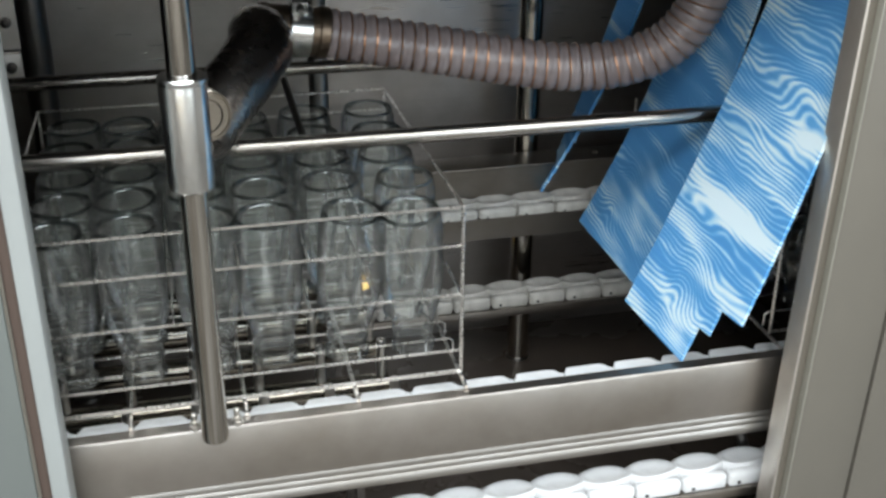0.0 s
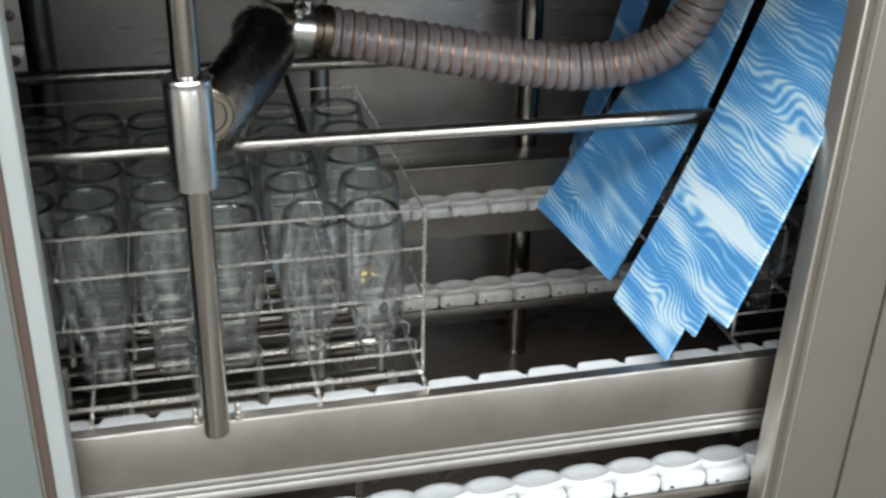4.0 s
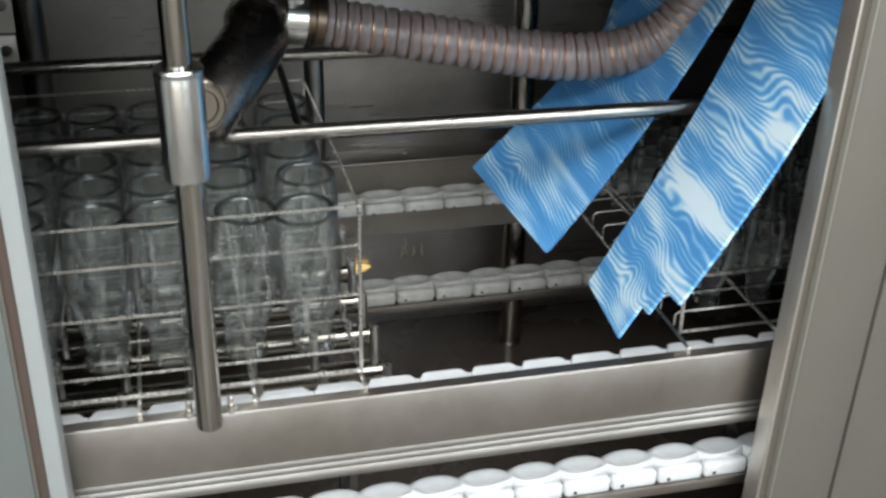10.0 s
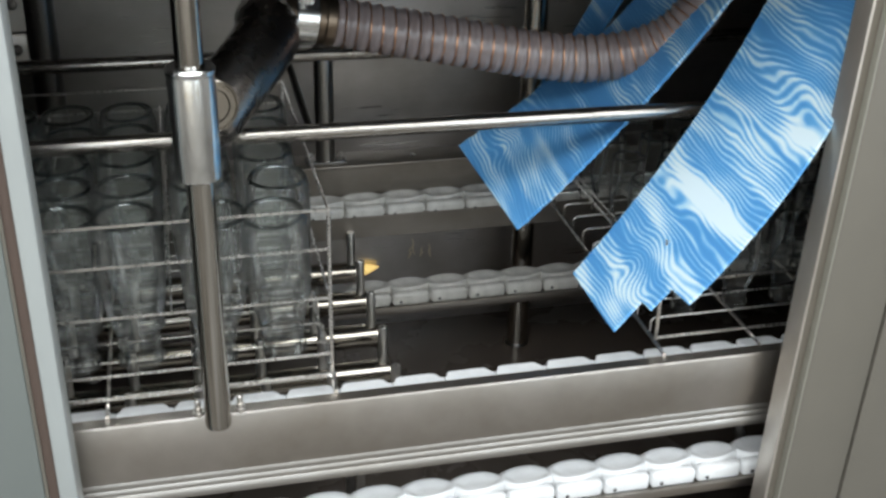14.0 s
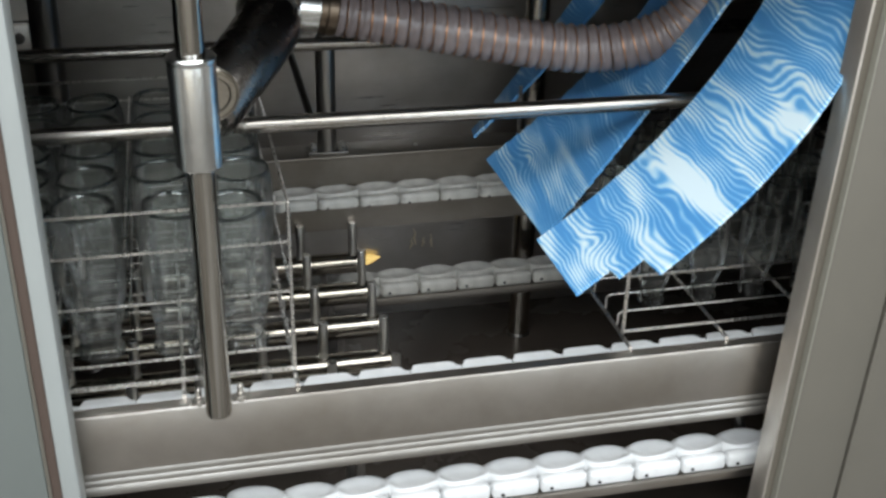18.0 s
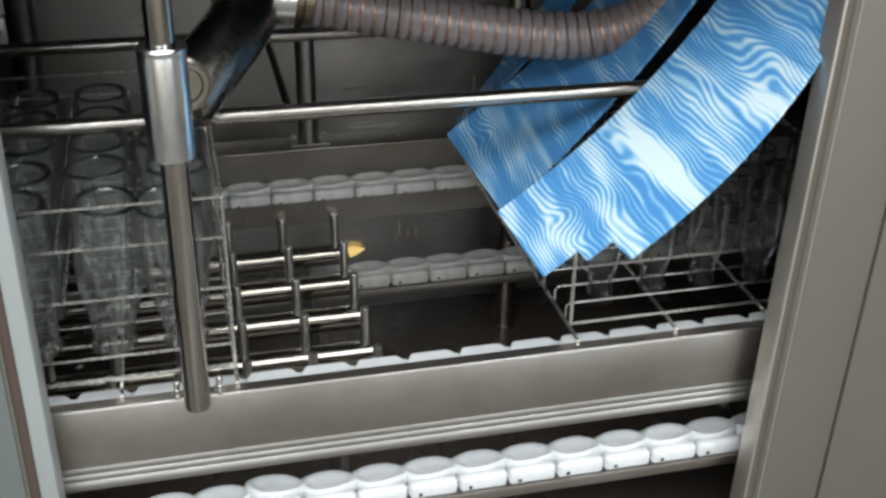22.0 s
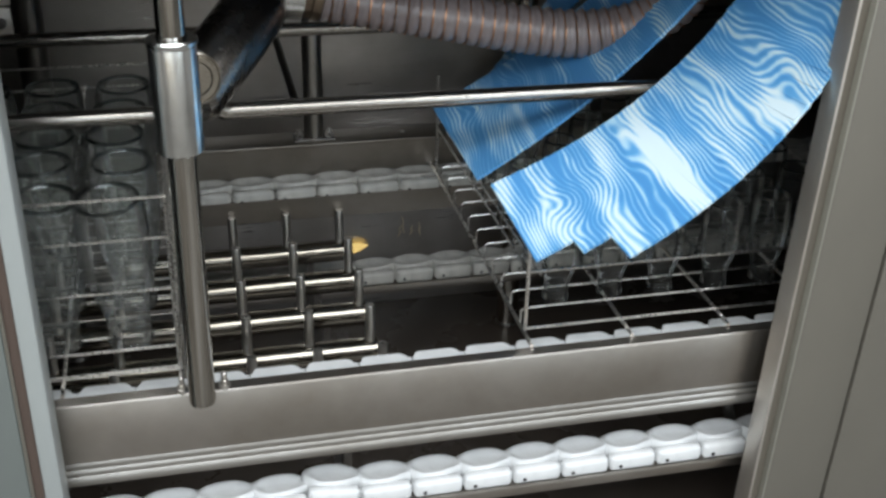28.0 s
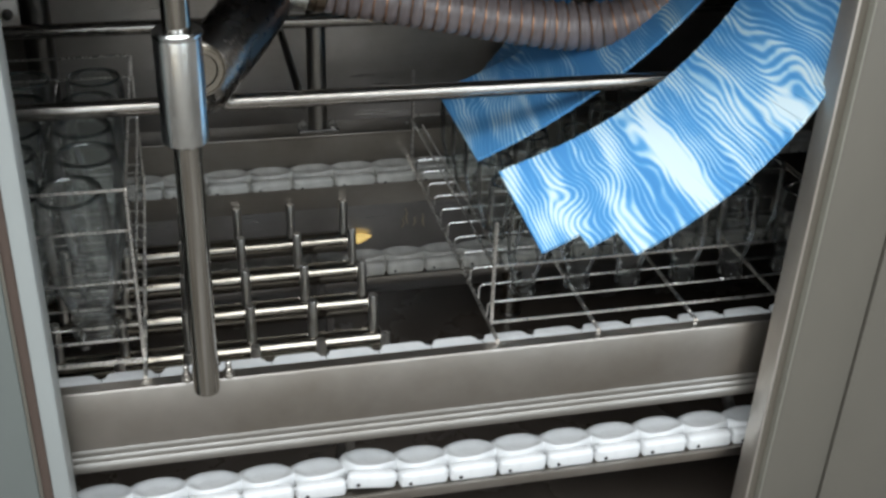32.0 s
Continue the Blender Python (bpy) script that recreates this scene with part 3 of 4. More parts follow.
def spray_frame():
    t = thing("spray_frame", "stainless spray frame of pipes above the bottles", "pipe frame")
    part("front_pipe", sweep([(0.2765, 0.147, 0.1945), (1.3, 0.147, 0.190)], 0.0078, 14), STEEL_TUBE, t)
    part("front_pipe", sweep([(-0.5, 0.147, 0.197), (0.225, 0.147, 0.195)], 0.0078, 14), STEEL_TUBE, t)
    part("back_pipe", sweep([(-0.5, 0.356, 0.204), (1.3, 0.356, 0.196)], 0.0075, 14), STEEL_TUBE, t)
    # the dark supply pipe that rises to the hose
    part("supply_pipe", sweep([(0.243, 0.106, 0.2215), (0.247, 0.113, 0.224), (0.294, 0.180, 0.254), (0.312, 0.208, 0.2675), (0.313, 0.218, 0.2710), (0.312, 0.231, 0.2730), (0.311, 0.245, 0.2725), (0.312, 0.258, 0.2705)], 0.0, 24, radii=[0.024, 0.0295, 0.030, 0.030, 0.030, 0.029, 0.027, 0.0240]), STEEL_PIPE, t, "dark stained steel supply pipe")
    part("collar", sweep([(0.259, 0.142, 0.2085), (0.272, 0.146, 0.198), (0.2785, 0.147, 0.1945)], 0.0086, 14), STEEL_TUBE, t)
    part("boss", lathe([(0.0, 0.004), (0.0125, 0.004), (0.0135, 0.0055), (0.0165, 0.0055), (0.0172, 0.0035), (0.0182, 0.0035), (0.0190, 0.0048), (0.0205, 0.0042), (0.0208, 0.002), (0.0208, -0.006), (0.012, -0.008), (0.012, -0.03)], 32), STEEL_POST, t, "round ringed steel boss behind the sleeve", pose(0.2505, 0.013, 0.275, 84, 0, 14))
    part("cross_pipe", sweep([(0.249, 0.012, 0.270), (0.252, 0.05, 0.258), (0.255, 0.10, 0.236)], 0.010, 12), STEEL_PIPE, t)
    part("brace", sweep([(0.343, 0.356, 0.196), (0.352, 0.22, 0.158)], 0.004, 8), STEEL_DARK, t)
    part("brace", sweep([(0.352, 0.22, 0.158), (0.29, 0.150, 0.192)], 0.004, 8), STEEL_DARK, t)
    return t


spray_frame()


def hose():
    t = thing("ribbed_hose", "smoky ribbed plastic hose with a copper wire spiral", "hose")
    knots = [(0.312, 0.262, 0.2725), (0.376, 0.266, 0.263), (0.42, 0.264, 0.254), (0.50, 0.258, 0.239), (0.58, 0.250, 0.224), (0.64, 0.242, 0.218), (0.692, 0.232, 0.226), (0.730, 0.224, 0.247), (0.753, 0.218, 0.284), (0.764, 0.214, 0.336), (0.775, 0.21, 0.42), (0.775, 0.21, 0.60)]

    def at(u):
        u = min(max(u, 0), 0.99999) * (len(knots) - 1)
        i = int(u)
        f = u - i
        p = [Vector(knots[min(max(i + k, 0), len(knots) - 1)]) for k in (-1, 0, 1, 2)]
        return 0.5 * ((2 * p[1]) + (p[2] - p[0]) * f + (2 * p[0] - 5 * p[1] + 4 * p[2] - p[3]) * f * f + (3 * p[1] - p[0] - 3 * p[2] + p[3]) * f**3)

    fine = [at(k / 900) for k in range(901)]
    run, length = [0.0], 0.0
    for a, b in zip(fine, fine[1:]):
        length += (b - a).length
        run.append(length)

    def along(s):
        i = int(np.searchsorted(run, s))
        return fine[min(i, 900)]

    rib, n = 0.0125, int(length / 0.0125)
    pts, radii = [], []
    for k in range(33, n * 6):
        pts.append(along(k * rib / 6))
        radii.append(0.0238 + 0.0010 * math.cos(2 * math.pi * k / 6))
    # even steps keep the rings apart
    keep = [0]
    for k in range(1, len(pts)):
        if (pts[k] - pts[keep[-1]]).length > 0.0008:
            keep.append(k)
    part("bellows", sweep([pts[k] for k in keep], 0, 24, radii=[radii[k] for k in keep]), HOSE, t)
    coil, up = [], None
    for k in range(112, n * 20):
        s = k * rib / 20
        p, d = along(s), (along(s + 0.004) - along(max(s - 0.004, 0))).normalized()
        if up is None:
            up = d.orthogonal().normalized()
        up = (up - d * up.dot(d)).normalized()
        a = 2 * math.pi * k / 20
        coil.append(p + 0.0245 * (math.cos(a) * up + math.sin(a) * d.cross(up)))
    part("wire_spiral", sweep(coil, 0.0009, 5), COPPER, t, "thin copper-coloured wire spiral")
    c = part("clamp", sweep([along(0.028), along(0.030), along(0.050), along(0.052)], 0, 28, radii=[0.0245, 0.0262, 0.0262, 0.0245]), STEEL_SLEEVE, t, "steel hose clamp band")
    q = along(0.040)
    part("screw_housing", box(-0.008, 0.008, -0.007, 0.007, -0.004, 0.012, 0.002), STEEL_SLEEVE, c, "", pose(q.x + 0.001, q.y - 0.012, q.z + 0.0245, 25))
    part("screw", sweep([(0, -0.014, 0.005), (0, 0.010, 0.005)], 0.0045, 8), STEEL_WIRE, c, "", pose(q.x + 0.001, q.y - 0.014, q.z + 0.026, 25))
    part("end_sleeve", sweep([along(0.0), along(0.002), along(0.009), along(0.0105), along(0.013), along(0.057), along(0.0585), along(0.060), along(0.069), along(0.071)], 0, 24, radii=[0.022, 0.0254, 0.0254, 0.0245, 0.0240, 0.0240, 0.0243, 0.0256, 0.0256, 0.0240]), BRASS, t, "brownish metal hose end")
    return t


hose()

# ---------------------------------------------------------------- nozzle pipes


def nozzle_pipe():
    t = thing("nozzle_pipe", "polished steel pipe with a row of upright nozzles", "pipe", "nozzle pipes")
    part("pipe", sweep([(-0.52, 0, -0.0545), (0.0050, 0, -0.0545)], 0.0132, 20), STEEL_NOZZLE, t)
    part("end_cap", lathe([(0.0, 0.003), (0.0115, 0.003), (0.0134, 0.0015), (0.0134, -0.004)], 20), STEEL_NOZZLE, t, at=pose(0.0050, 0, -0.0545, 0, 90, 0))
    for k in range(8):
        part("nozzle", lathe([(0.0022, -0.006), (0.0022, 0.0), (0.0044, 0.0), (0.0048, -0.001), (0.0048, -0.044)], 12), STEEL_STUB, t, at=pose(-0.0625 * k, 0, 0))
    part("foot", box(-0.40, -0.37, -0.006, 0.006, -0.242, -0.066), STEEL_DARK, t)
    part("foot", box(-0.04, -0.032, -0.004, 0.004, -0.242, -0.066), STEEL_DARK, t)
    return t


first = nozzle_pipe()
first.matrix_basis = pose(0.409, 0.085, -0.028)
for k in range(1, 5):
    copy_thing(first, pose(0.409 + 0.0007 * k, 0.085 + 0.0733 * k, -0.028))

# ---------------------------------------------------------------- racks and bottles
RACK_LEN = 0.375


def wire_rack(label, low, top_f=0.171, top_b=0.158, mids=(0.134, 0.086, 0.029)):
    """A wire basket; x runs from 0 (west end) to RACK_LEN. A low one has free corner posts over a single side wire."""
    t = thing("wire_rack", label, "rack", "bottle racks")
    yf, yb, r = 0.030, 0.030 + 0.365, 0.0014

    def wire(name, pts, rr=r):
        return part(name, sweep(pts, rr, 7), STEEL_WIRE, t)

    def dot(x, y, z):
        part("weld", lathe([(0.0, 0.0022), (0.0017, 0.0012), (0.0020, 0.0), (0.0017, -0.0012), (0.0, -0.0022)], 8), STEEL_WIRE, t, at=pose(x, y, z))

    for x in (0.0, RACK_LEN):
        wire("corner_post", [(x, yf, 0.006), (x, yf, top_f)], 0.0019)
        wire("corner_post", [(x, yb, 0.006), (x, yb, top_b)], 0.0019)
        if low:
            wire("end_wire", [(x, yf, mids[0]), (x, yb, 0.061)])
            wire("end_wire", [(x + 0.012, yf, mids[0] - 0.004), (x + 0.012, yb, 0.055)], 0.0011)
        else:
            wire("end_wire", [(x, yf, top_f), (x, yb, top_b)])
            wire("end_wire", [(x, yf, 0.086), (x, yb, 0.084)], 0.0014)
    for y, zt in ((yf, top_f), (yb, top_b)):
        for z in mids if low else (zt, *mids):
            wire("side_wire", [(0.0, y, z), (RACK_LEN, y, z)])
    if not low:
        wire("side_wire", [(0.0, yf, 0.0065), (RACK_LEN, yf, 0.0065)], 0.0021)
    # cross bars under the basket, whose ends rest on the two chains
    for k in range(5):
        x = 0.0005 + 0.098 * k if low else RACK_LEN - 0.098 * k
        if 0.0 <= x <= RACK_LEN:
            wire("base_bar", [(x, 0.0085, 0.0022), (x, 0.424, 0.0022)], 0.0019)
    for k in range(1, 7):
        x = RACK_LEN - 0.021 - 0.0575 * (k - 0.02)
        if x > 0.005 and not low:
            for z in [m + 0.002 for m in mids[:-1]]:
                wire("divider", [(x, yf - 0.005, z), (x, yb + 0.004, z)], 0.0010)
                dot(x, yf - 0.002, z)
    for k in range(11):
        y, z = (0.043 if low else 0.0625) + 0.0325 * k, 0.0225
        wire("base_wire", [(-0.0005, y, 0.008), (-0.0005, y, z - 0.003), (0.003, y, z), (RACK_LEN - 0.003, y, z), (RACK_LEN + 0.0005, y, z - 0.003), (RACK_LEN + 0.0005, y, 0.008)], 0.0011)
    return t


def bottle_meshes(wide, tall, wall):
    """Mouth, body, base ring and base of an upturned bottle, of a body radius and a height."""
    w, h = wide / 0.0274, tall / 0.145
    mouth = [(0.0150, 0.0005), (0.0162, 0.0), (0.0180, 0.0016), (0.0182, 0.0058), (0.0168, 0.0078), (0.0158, 0.0105), (0.0157, 0.0140), (0.0144, 0.0140), (0.0143, 0.006)]
    body = [(0.0157, 0.0140), (0.0157, 0.0185), (0.0170, 0.0198), (0.0172, 0.0222), (0.0163, 0.0240), (0.0168, 0.0285), (0.0198, 0.0400), (0.0228, 0.0520), (0.0250, 0.0650), (0.0261, 0.0790), (0.0264, 0.0900), (0.0265, 0.110), (0.0264, 0.1270), (0.0258, 0.1345), (0.0247, 0.1395), (0.0236, 0.1420)]
    disc = [(0.0214, 0.1424), (0.0185, 0.1412), (0.0120, 0.1395), (0.0, 0.1388)]
    foot = [(0.0212, 0.1422), (0.0222, 0.1412), (0.0236, 0.1418), (0.0238, 0.1430), (0.0234, 0.1445), (0.0226, 0.1450), (0.0216, 0.1444)]
    out = []
    for name, rows, glass, closed in (("mouth", mouth, wall, True), ("body", body, wall, False), ("base_ring", foot, GLASS_DEEP, True), ("base", disc, CLEARER_GLASS, False)):
        bm = lathe([(r * 1.045 * w, z * h) for r, z in (rows + rows[:1] if closed else rows)], 30)
        bmesh.ops.remove_doubles(bm, verts=bm.verts, dist=1e-6)
        bmesh.ops.recalc_face_normals(bm, faces=bm.faces)
        out.append((name, mesh_of(bm, name, glass)))
    return out


BOTTLE, BOTTLE_SMALL = bottle_meshes(0.0288, 0.145, THIN_GLASS), bottle_meshes(0.0185, 0.090, CLEARER_GLASS)
RIDERS = []
rng = random.Random(4)


def fill(x_west, xs, ys, meshes, label):
    """Bottles in rows; those of the front row lean back a little, more towards the east end."""
    for x in xs:
        for y in ys:
            ob = thing("bottle", label, "bottle", "bottles in the racks")
            for name, me in meshes:
                part(name, me, None, ob)
            back = -1.0 - 30.0 * max(x - 0.21, 0.0) if y == ys[0] else 0.0
            lean = pose(0, 0, 0, back + rng.uniform(-1.2, 1.2), rng.uniform(-1.6, 1.6), rng.uniform(0, 360))
            RIDERS.append((ob, x_west, pose(x + rng.uniform(-0.003, 0.003), y + rng.uniform(-0.003, 0.003), 0.0240) @ lean))


RACK_A, RACK_B = 0.4605 - RACK_LEN, 0.7708
ra = wire_rack("wire rack full of upturned glass bottles on the chains", False)
rb = wire_rack("low wire rack of small upturned bottles coming through the curtain", True, 0.112, 0.124, (0.068, 0.008))
RIDERS.append((ra, RACK_A, pose(0, 0, 0.0)))
RIDERS.append((rb, RACK_B, pose(0, 0, 0.0)))
fill(RACK_A, (0.338, 0.274, 0.211, 0.154, 0.097, 0.040), [0.057 + 0.0620 * k for k in range(5)], BOTTLE, "clear glass bottle standing upside down in the wire rack")
fill(RACK_B, [0.035 + 0.0535 * c for c in range(6)], [0.052 + 0.0560 * k for k in range(6)], BOTTLE_SMALL, "small clear glass bottle upside down in the low rack")

# ---------------------------------------------------------------- curtain strips
# Rows: seconds, then the rear lower corner and the front lower corner.
STRIP_FRONT = [
    (0, (0.663, 0.130, 0.015), (0.705, -0.029, 0.045)),
    (0.5, (0.669, 0.130, 0.005), (0.711, -0.022, 0.044)),
    (1, (0.657, 0.130, 0.005), (0.693, -0.025, 0.049)),
    (1.5, (0.624, 0.125, 0.019), (0.666, -0.022, 0.060)),
    (2, (0.651, 0.130, 0.011), (0.682, -0.026, 0.053)),
    (2.5, (0.621, 0.129, 0.021), (0.651, -0.020, 0.068)),
    (3, (0.658, 0.120, 0.004), (0.703, -0.021, 0.046)),
    (3.5, (0.651, 0.122, 0.007), (0.696, -0.020, 0.050)),
    (5.5, (0.664, 0.130, 0.006), (0.703, -0.021, 0.047)),
    (6, (0.634, 0.119, 0.014), (0.683, -0.020, 0.054)),
    (6.5, (0.650, 0.115, 0.007), (0.703, -0.023, 0.046)),
    (7, (0.643, 0.109, 0.010), (0.690, -0.020, 0.051)),
    (7.5, (0.661, 0.122, 0.003), (0.680, -0.020, 0.055)),
    (8, (0.644, 0.110, 0.010), (0.673, -0.020, 0.057)),
    (8.5, (0.636, 0.111, 0.014), (0.662, -0.020, 0.069)),
    (9, (0.647, 0.108, 0.009), (0.675, -0.020, 0.061)),
    (9.5, (0.646, 0.130, 0.010), (0.658, -0.023, 0.063)),
    (10, (0.632, 0.130, 0.017), (0.654, -0.020, 0.068)),
    (10.5, (0.641, 0.123, 0.012), (0.672, -0.020, 0.062)),
    (11, (0.641, 0.130, 0.015), (0.672, -0.020, 0.062)),
    (11.5, (0.632, 0.130, 0.019), (0.669, -0.020, 0.065)),
    (12, (0.625, 0.129, 0.019), (0.649, -0.020, 0.075)),
    (12.5, (0.621, 0.130, 0.023), (0.661, -0.020, 0.071)),
    (13, (0.617, 0.126, 0.023), (0.659, -0.020, 0.066)),
    (13.5, (0.608, 0.130, 0.031), (0.655, -0.020, 0.074)),
    (14, (0.602, 0.125, 0.031), (0.654, -0.020, 0.075)),
    (14.5, (0.596, 0.118, 0.035), (0.640, -0.020, 0.078)),
    (16.5, (0.581, 0.130, 0.050), (0.626, -0.020, 0.093)),
    (17, (0.578, 0.130, 0.055), (0.626, -0.020, 0.091)),
    (17.5, (0.561, 0.130, 0.070), (0.628, -0.020, 0.092)),
    (18, (0.564, 0.130, 0.062), (0.622, -0.019, 0.096)),
    (18.5, (0.564, 0.130, 0.070), (0.633, -0.008, 0.093)),
    (19, (0.564, 0.130, 0.057), (0.633, -0.020, 0.087)),
    (19.5, (0.560, 0.130, 0.067), (0.632, -0.014, 0.091)),
    (20, (0.556, 0.129, 0.063), (0.628, -0.020, 0.091)),
    (20.5, (0.551, 0.129, 0.067), (0.624, -0.020, 0.090)),
    (21, (0.546, 0.130, 0.078), (0.618, -0.020, 0.098)),
    (22, (0.541, 0.130, 0.082), (0.616, -0.020, 0.100)),
    (23, (0.539, 0.130, 0.086), (0.610, -0.020, 0.100)),
    (24, (0.547, 0.140, 0.090), (0.615, -0.020, 0.100)),
    (25, (0.529, 0.130, 0.099), (0.612, -0.021, 0.103)),
    (25.5, (0.523, 0.130, 0.098), (0.605, -0.020, 0.107)),
    (27.5, (0.521, 0.130, 0.111), (0.612, -0.014, 0.104)),
    (28, (0.521, 0.130, 0.111), (0.610, -0.020, 0.102)),
    (29, (0.525, 0.140, 0.110), (0.608, -0.020, 0.106)),
    (30, (0.508, 0.130, 0.120), (0.604, -0.020, 0.106)),
    (31, (0.510, 0.130, 0.121), (0.610, -0.020, 0.102)),
    (32, (0.520, 0.139, 0.114), (0.624, -0.020, 0.094)),
]
STRIP_MIDDLE = [
    (0, (0.679, 0.315, 0.005), (0.683, 0.165, 0.003)),
    (0.5, (0.583, 0.315, 0.045), (0.621, 0.141, 0.021)),
    (1, (0.578, 0.315, 0.051), (0.610, 0.142, 0.027)),
    (1.5, (0.586, 0.315, 0.050), (0.631, 0.150, 0.015)),
    (2, (0.567, 0.315, 0.061), (0.617, 0.150, 0.023)),
    (2.5, (0.559, 0.315, 0.069), (0.600, 0.155, 0.032)),
    (3, (0.619, 0.335, 0.038), (0.651, 0.142, 0.007)),
    (3.5, (0.620, 0.316, 0.035), (0.653, 0.150, 0.006)),
    (5.5, (0.655, 0.355, 0.022), (0.681, 0.156, -0.004)),
    (6, (0.647, 0.345, 0.025), (0.660, 0.165, 0.004)),
    (6.5, (0.560, 0.315, 0.066), (0.605, 0.154, 0.029)),
    (7, (0.590, 0.315, 0.041), (0.643, 0.148, 0.011)),
    (7.5, (0.532, 0.314, 0.083), (0.598, 0.151, 0.033)),
    (8, (0.541, 0.315, 0.081), (0.583, 0.155, 0.043)),
    (8.5, (0.584, 0.305, 0.042), (0.605, 0.147, 0.030)),
    (9, (0.532, 0.315, 0.087), (0.598, 0.157, 0.034)),
    (9.5, (0.548, 0.315, 0.072), (0.606, 0.164, 0.029)),
    (10, (0.550, 0.315, 0.071), (0.595, 0.161, 0.035)),
    (10.5, (0.569, 0.315, 0.054), (0.613, 0.164, 0.025)),
    (11, (0.568, 0.314, 0.054), (0.589, 0.156, 0.039)),
    (11.5, (0.516, 0.315, 0.104), (0.554, 0.165, 0.070)),
    (12, (0.537, 0.315, 0.091), (0.551, 0.165, 0.073)),
    (12.5, (0.526, 0.315, 0.098), (0.552, 0.165, 0.073)),
    (13, (0.520, 0.315, 0.108), (0.515, 0.165, 0.112)),
    (13.5, (0.518, 0.315, 0.108), (0.537, 0.165, 0.091)),
    (14, (0.526, 0.315, 0.099), (0.550, 0.165, 0.068)),
    (14.5, (0.512, 0.315, 0.104), (0.526, 0.165, 0.096)),
    (16.5, (0.512, 0.315, 0.117), (0.521, 0.168, 0.112)),
    (17, (0.529, 0.315, 0.093), (0.542, 0.165, 0.076)),
    (17.5, (0.565, 0.318, 0.068), (0.584, 0.165, 0.037)),
    (18, (0.561, 0.318, 0.070), (0.576, 0.165, 0.041)),
    (18.5, (0.527, 0.315, 0.098), (0.553, 0.165, 0.073)),
    (19, (0.515, 0.315, 0.117), (0.513, 0.165, 0.118)),
    (19.5, (0.526, 0.315, 0.093), (0.563, 0.165, 0.067)),
    (20, (0.514, 0.312, 0.100), (0.532, 0.165, 0.089)),
    (20.5, (0.532, 0.315, 0.087), (0.555, 0.154, 0.062)),
    (21, (0.525, 0.315, 0.090), (0.554, 0.165, 0.066)),
    (22, (0.532, 0.315, 0.087), (0.555, 0.164, 0.064)),
    (23, (0.524, 0.315, 0.103), (0.547, 0.165, 0.070)),
    (24, (0.513, 0.315, 0.101), (0.550, 0.171, 0.084)),
    (25, (0.513, 0.315, 0.114), (0.536, 0.165, 0.086)),
    (25.5, (0.510, 0.315, 0.114), (0.536, 0.165, 0.086)),
    (27.5, (0.507, 0.315, 0.116), (0.527, 0.165, 0.100)),
    (28, (0.507, 0.315, 0.116), (0.519, 0.165, 0.102)),
    (29, (0.506, 0.315, 0.114), (0.523, 0.165, 0.099)),
    (30, (0.494, 0.302, 0.118), (0.510, 0.165, 0.108)),
    (31, (0.489, 0.299, 0.123), (0.506, 0.163, 0.110)),
    (32, (0.508, 0.315, 0.125), (0.516, 0.165, 0.114)),
]
HINGE = (0.80, 0.372)
NEAR = Vector((0.232, -0.835, 0.58))
STRIPS = []
SEGMENTS = 26


def curtain_strip(y_front, width, length, stepped, label, foam):
    t = thing("curtain_strip", label, "curtain", "curtain strips", pose(0, 0, 0))
    pieces = []
    for k in range(SEGMENTS):
        v0, v1 = length * k / SEGMENTS - 0.0014, length * (k + 1) / SEGMENTS + 0.0014
        if k == SEGMENTS - 1:
            v1 = length
        th = 0.0016
        # across: u from 0 (rear) to width (front); steps cut the front lower corner
        spans = [(0.0, width)]
        if stepped:
            spans = [(0.0, 0.69 * width), (0.69 * width, 0.80 * width), (0.80 * width, width)]
        low = []
        for i, (u0, u1) in enumerate(spans):
            full = length - 0.027 * i
            slant = 0.010 if stepped and i == 0 else 0.0
            a, e = full, full + slant
            if k < SEGMENTS - 1:
                a, e = min(v1, a), min(v1, e)
            if max(a, e) > v0 + 0.0005:
                low += [(u0, a), (u1, e)]
        if not low:
            continue
        edge = [(low[-1][0], v0), (0.0, v0)] + low
        bm = bmesh.new()
        lo_v, hi_v = [[bm.verts.new((u, v, z)) for u, v in edge] for z in (-th, th)]
        bm.faces.new(lo_v[::-1])
        bm.faces.new(hi_v)
        for q in range(len(edge)):
            e = (q + 1) % len(edge)
            bm.faces.new((lo_v[q], lo_v[e], hi_v[e], hi_v[q]))
        bmesh.ops.recalc_face_normals(bm, faces=bm.faces)
        pieces.append((part("strip_piece", mesh_of(bm, "strip_piece", foam, False), None, t), (v0 + v1) / 2))
    return t, pieces


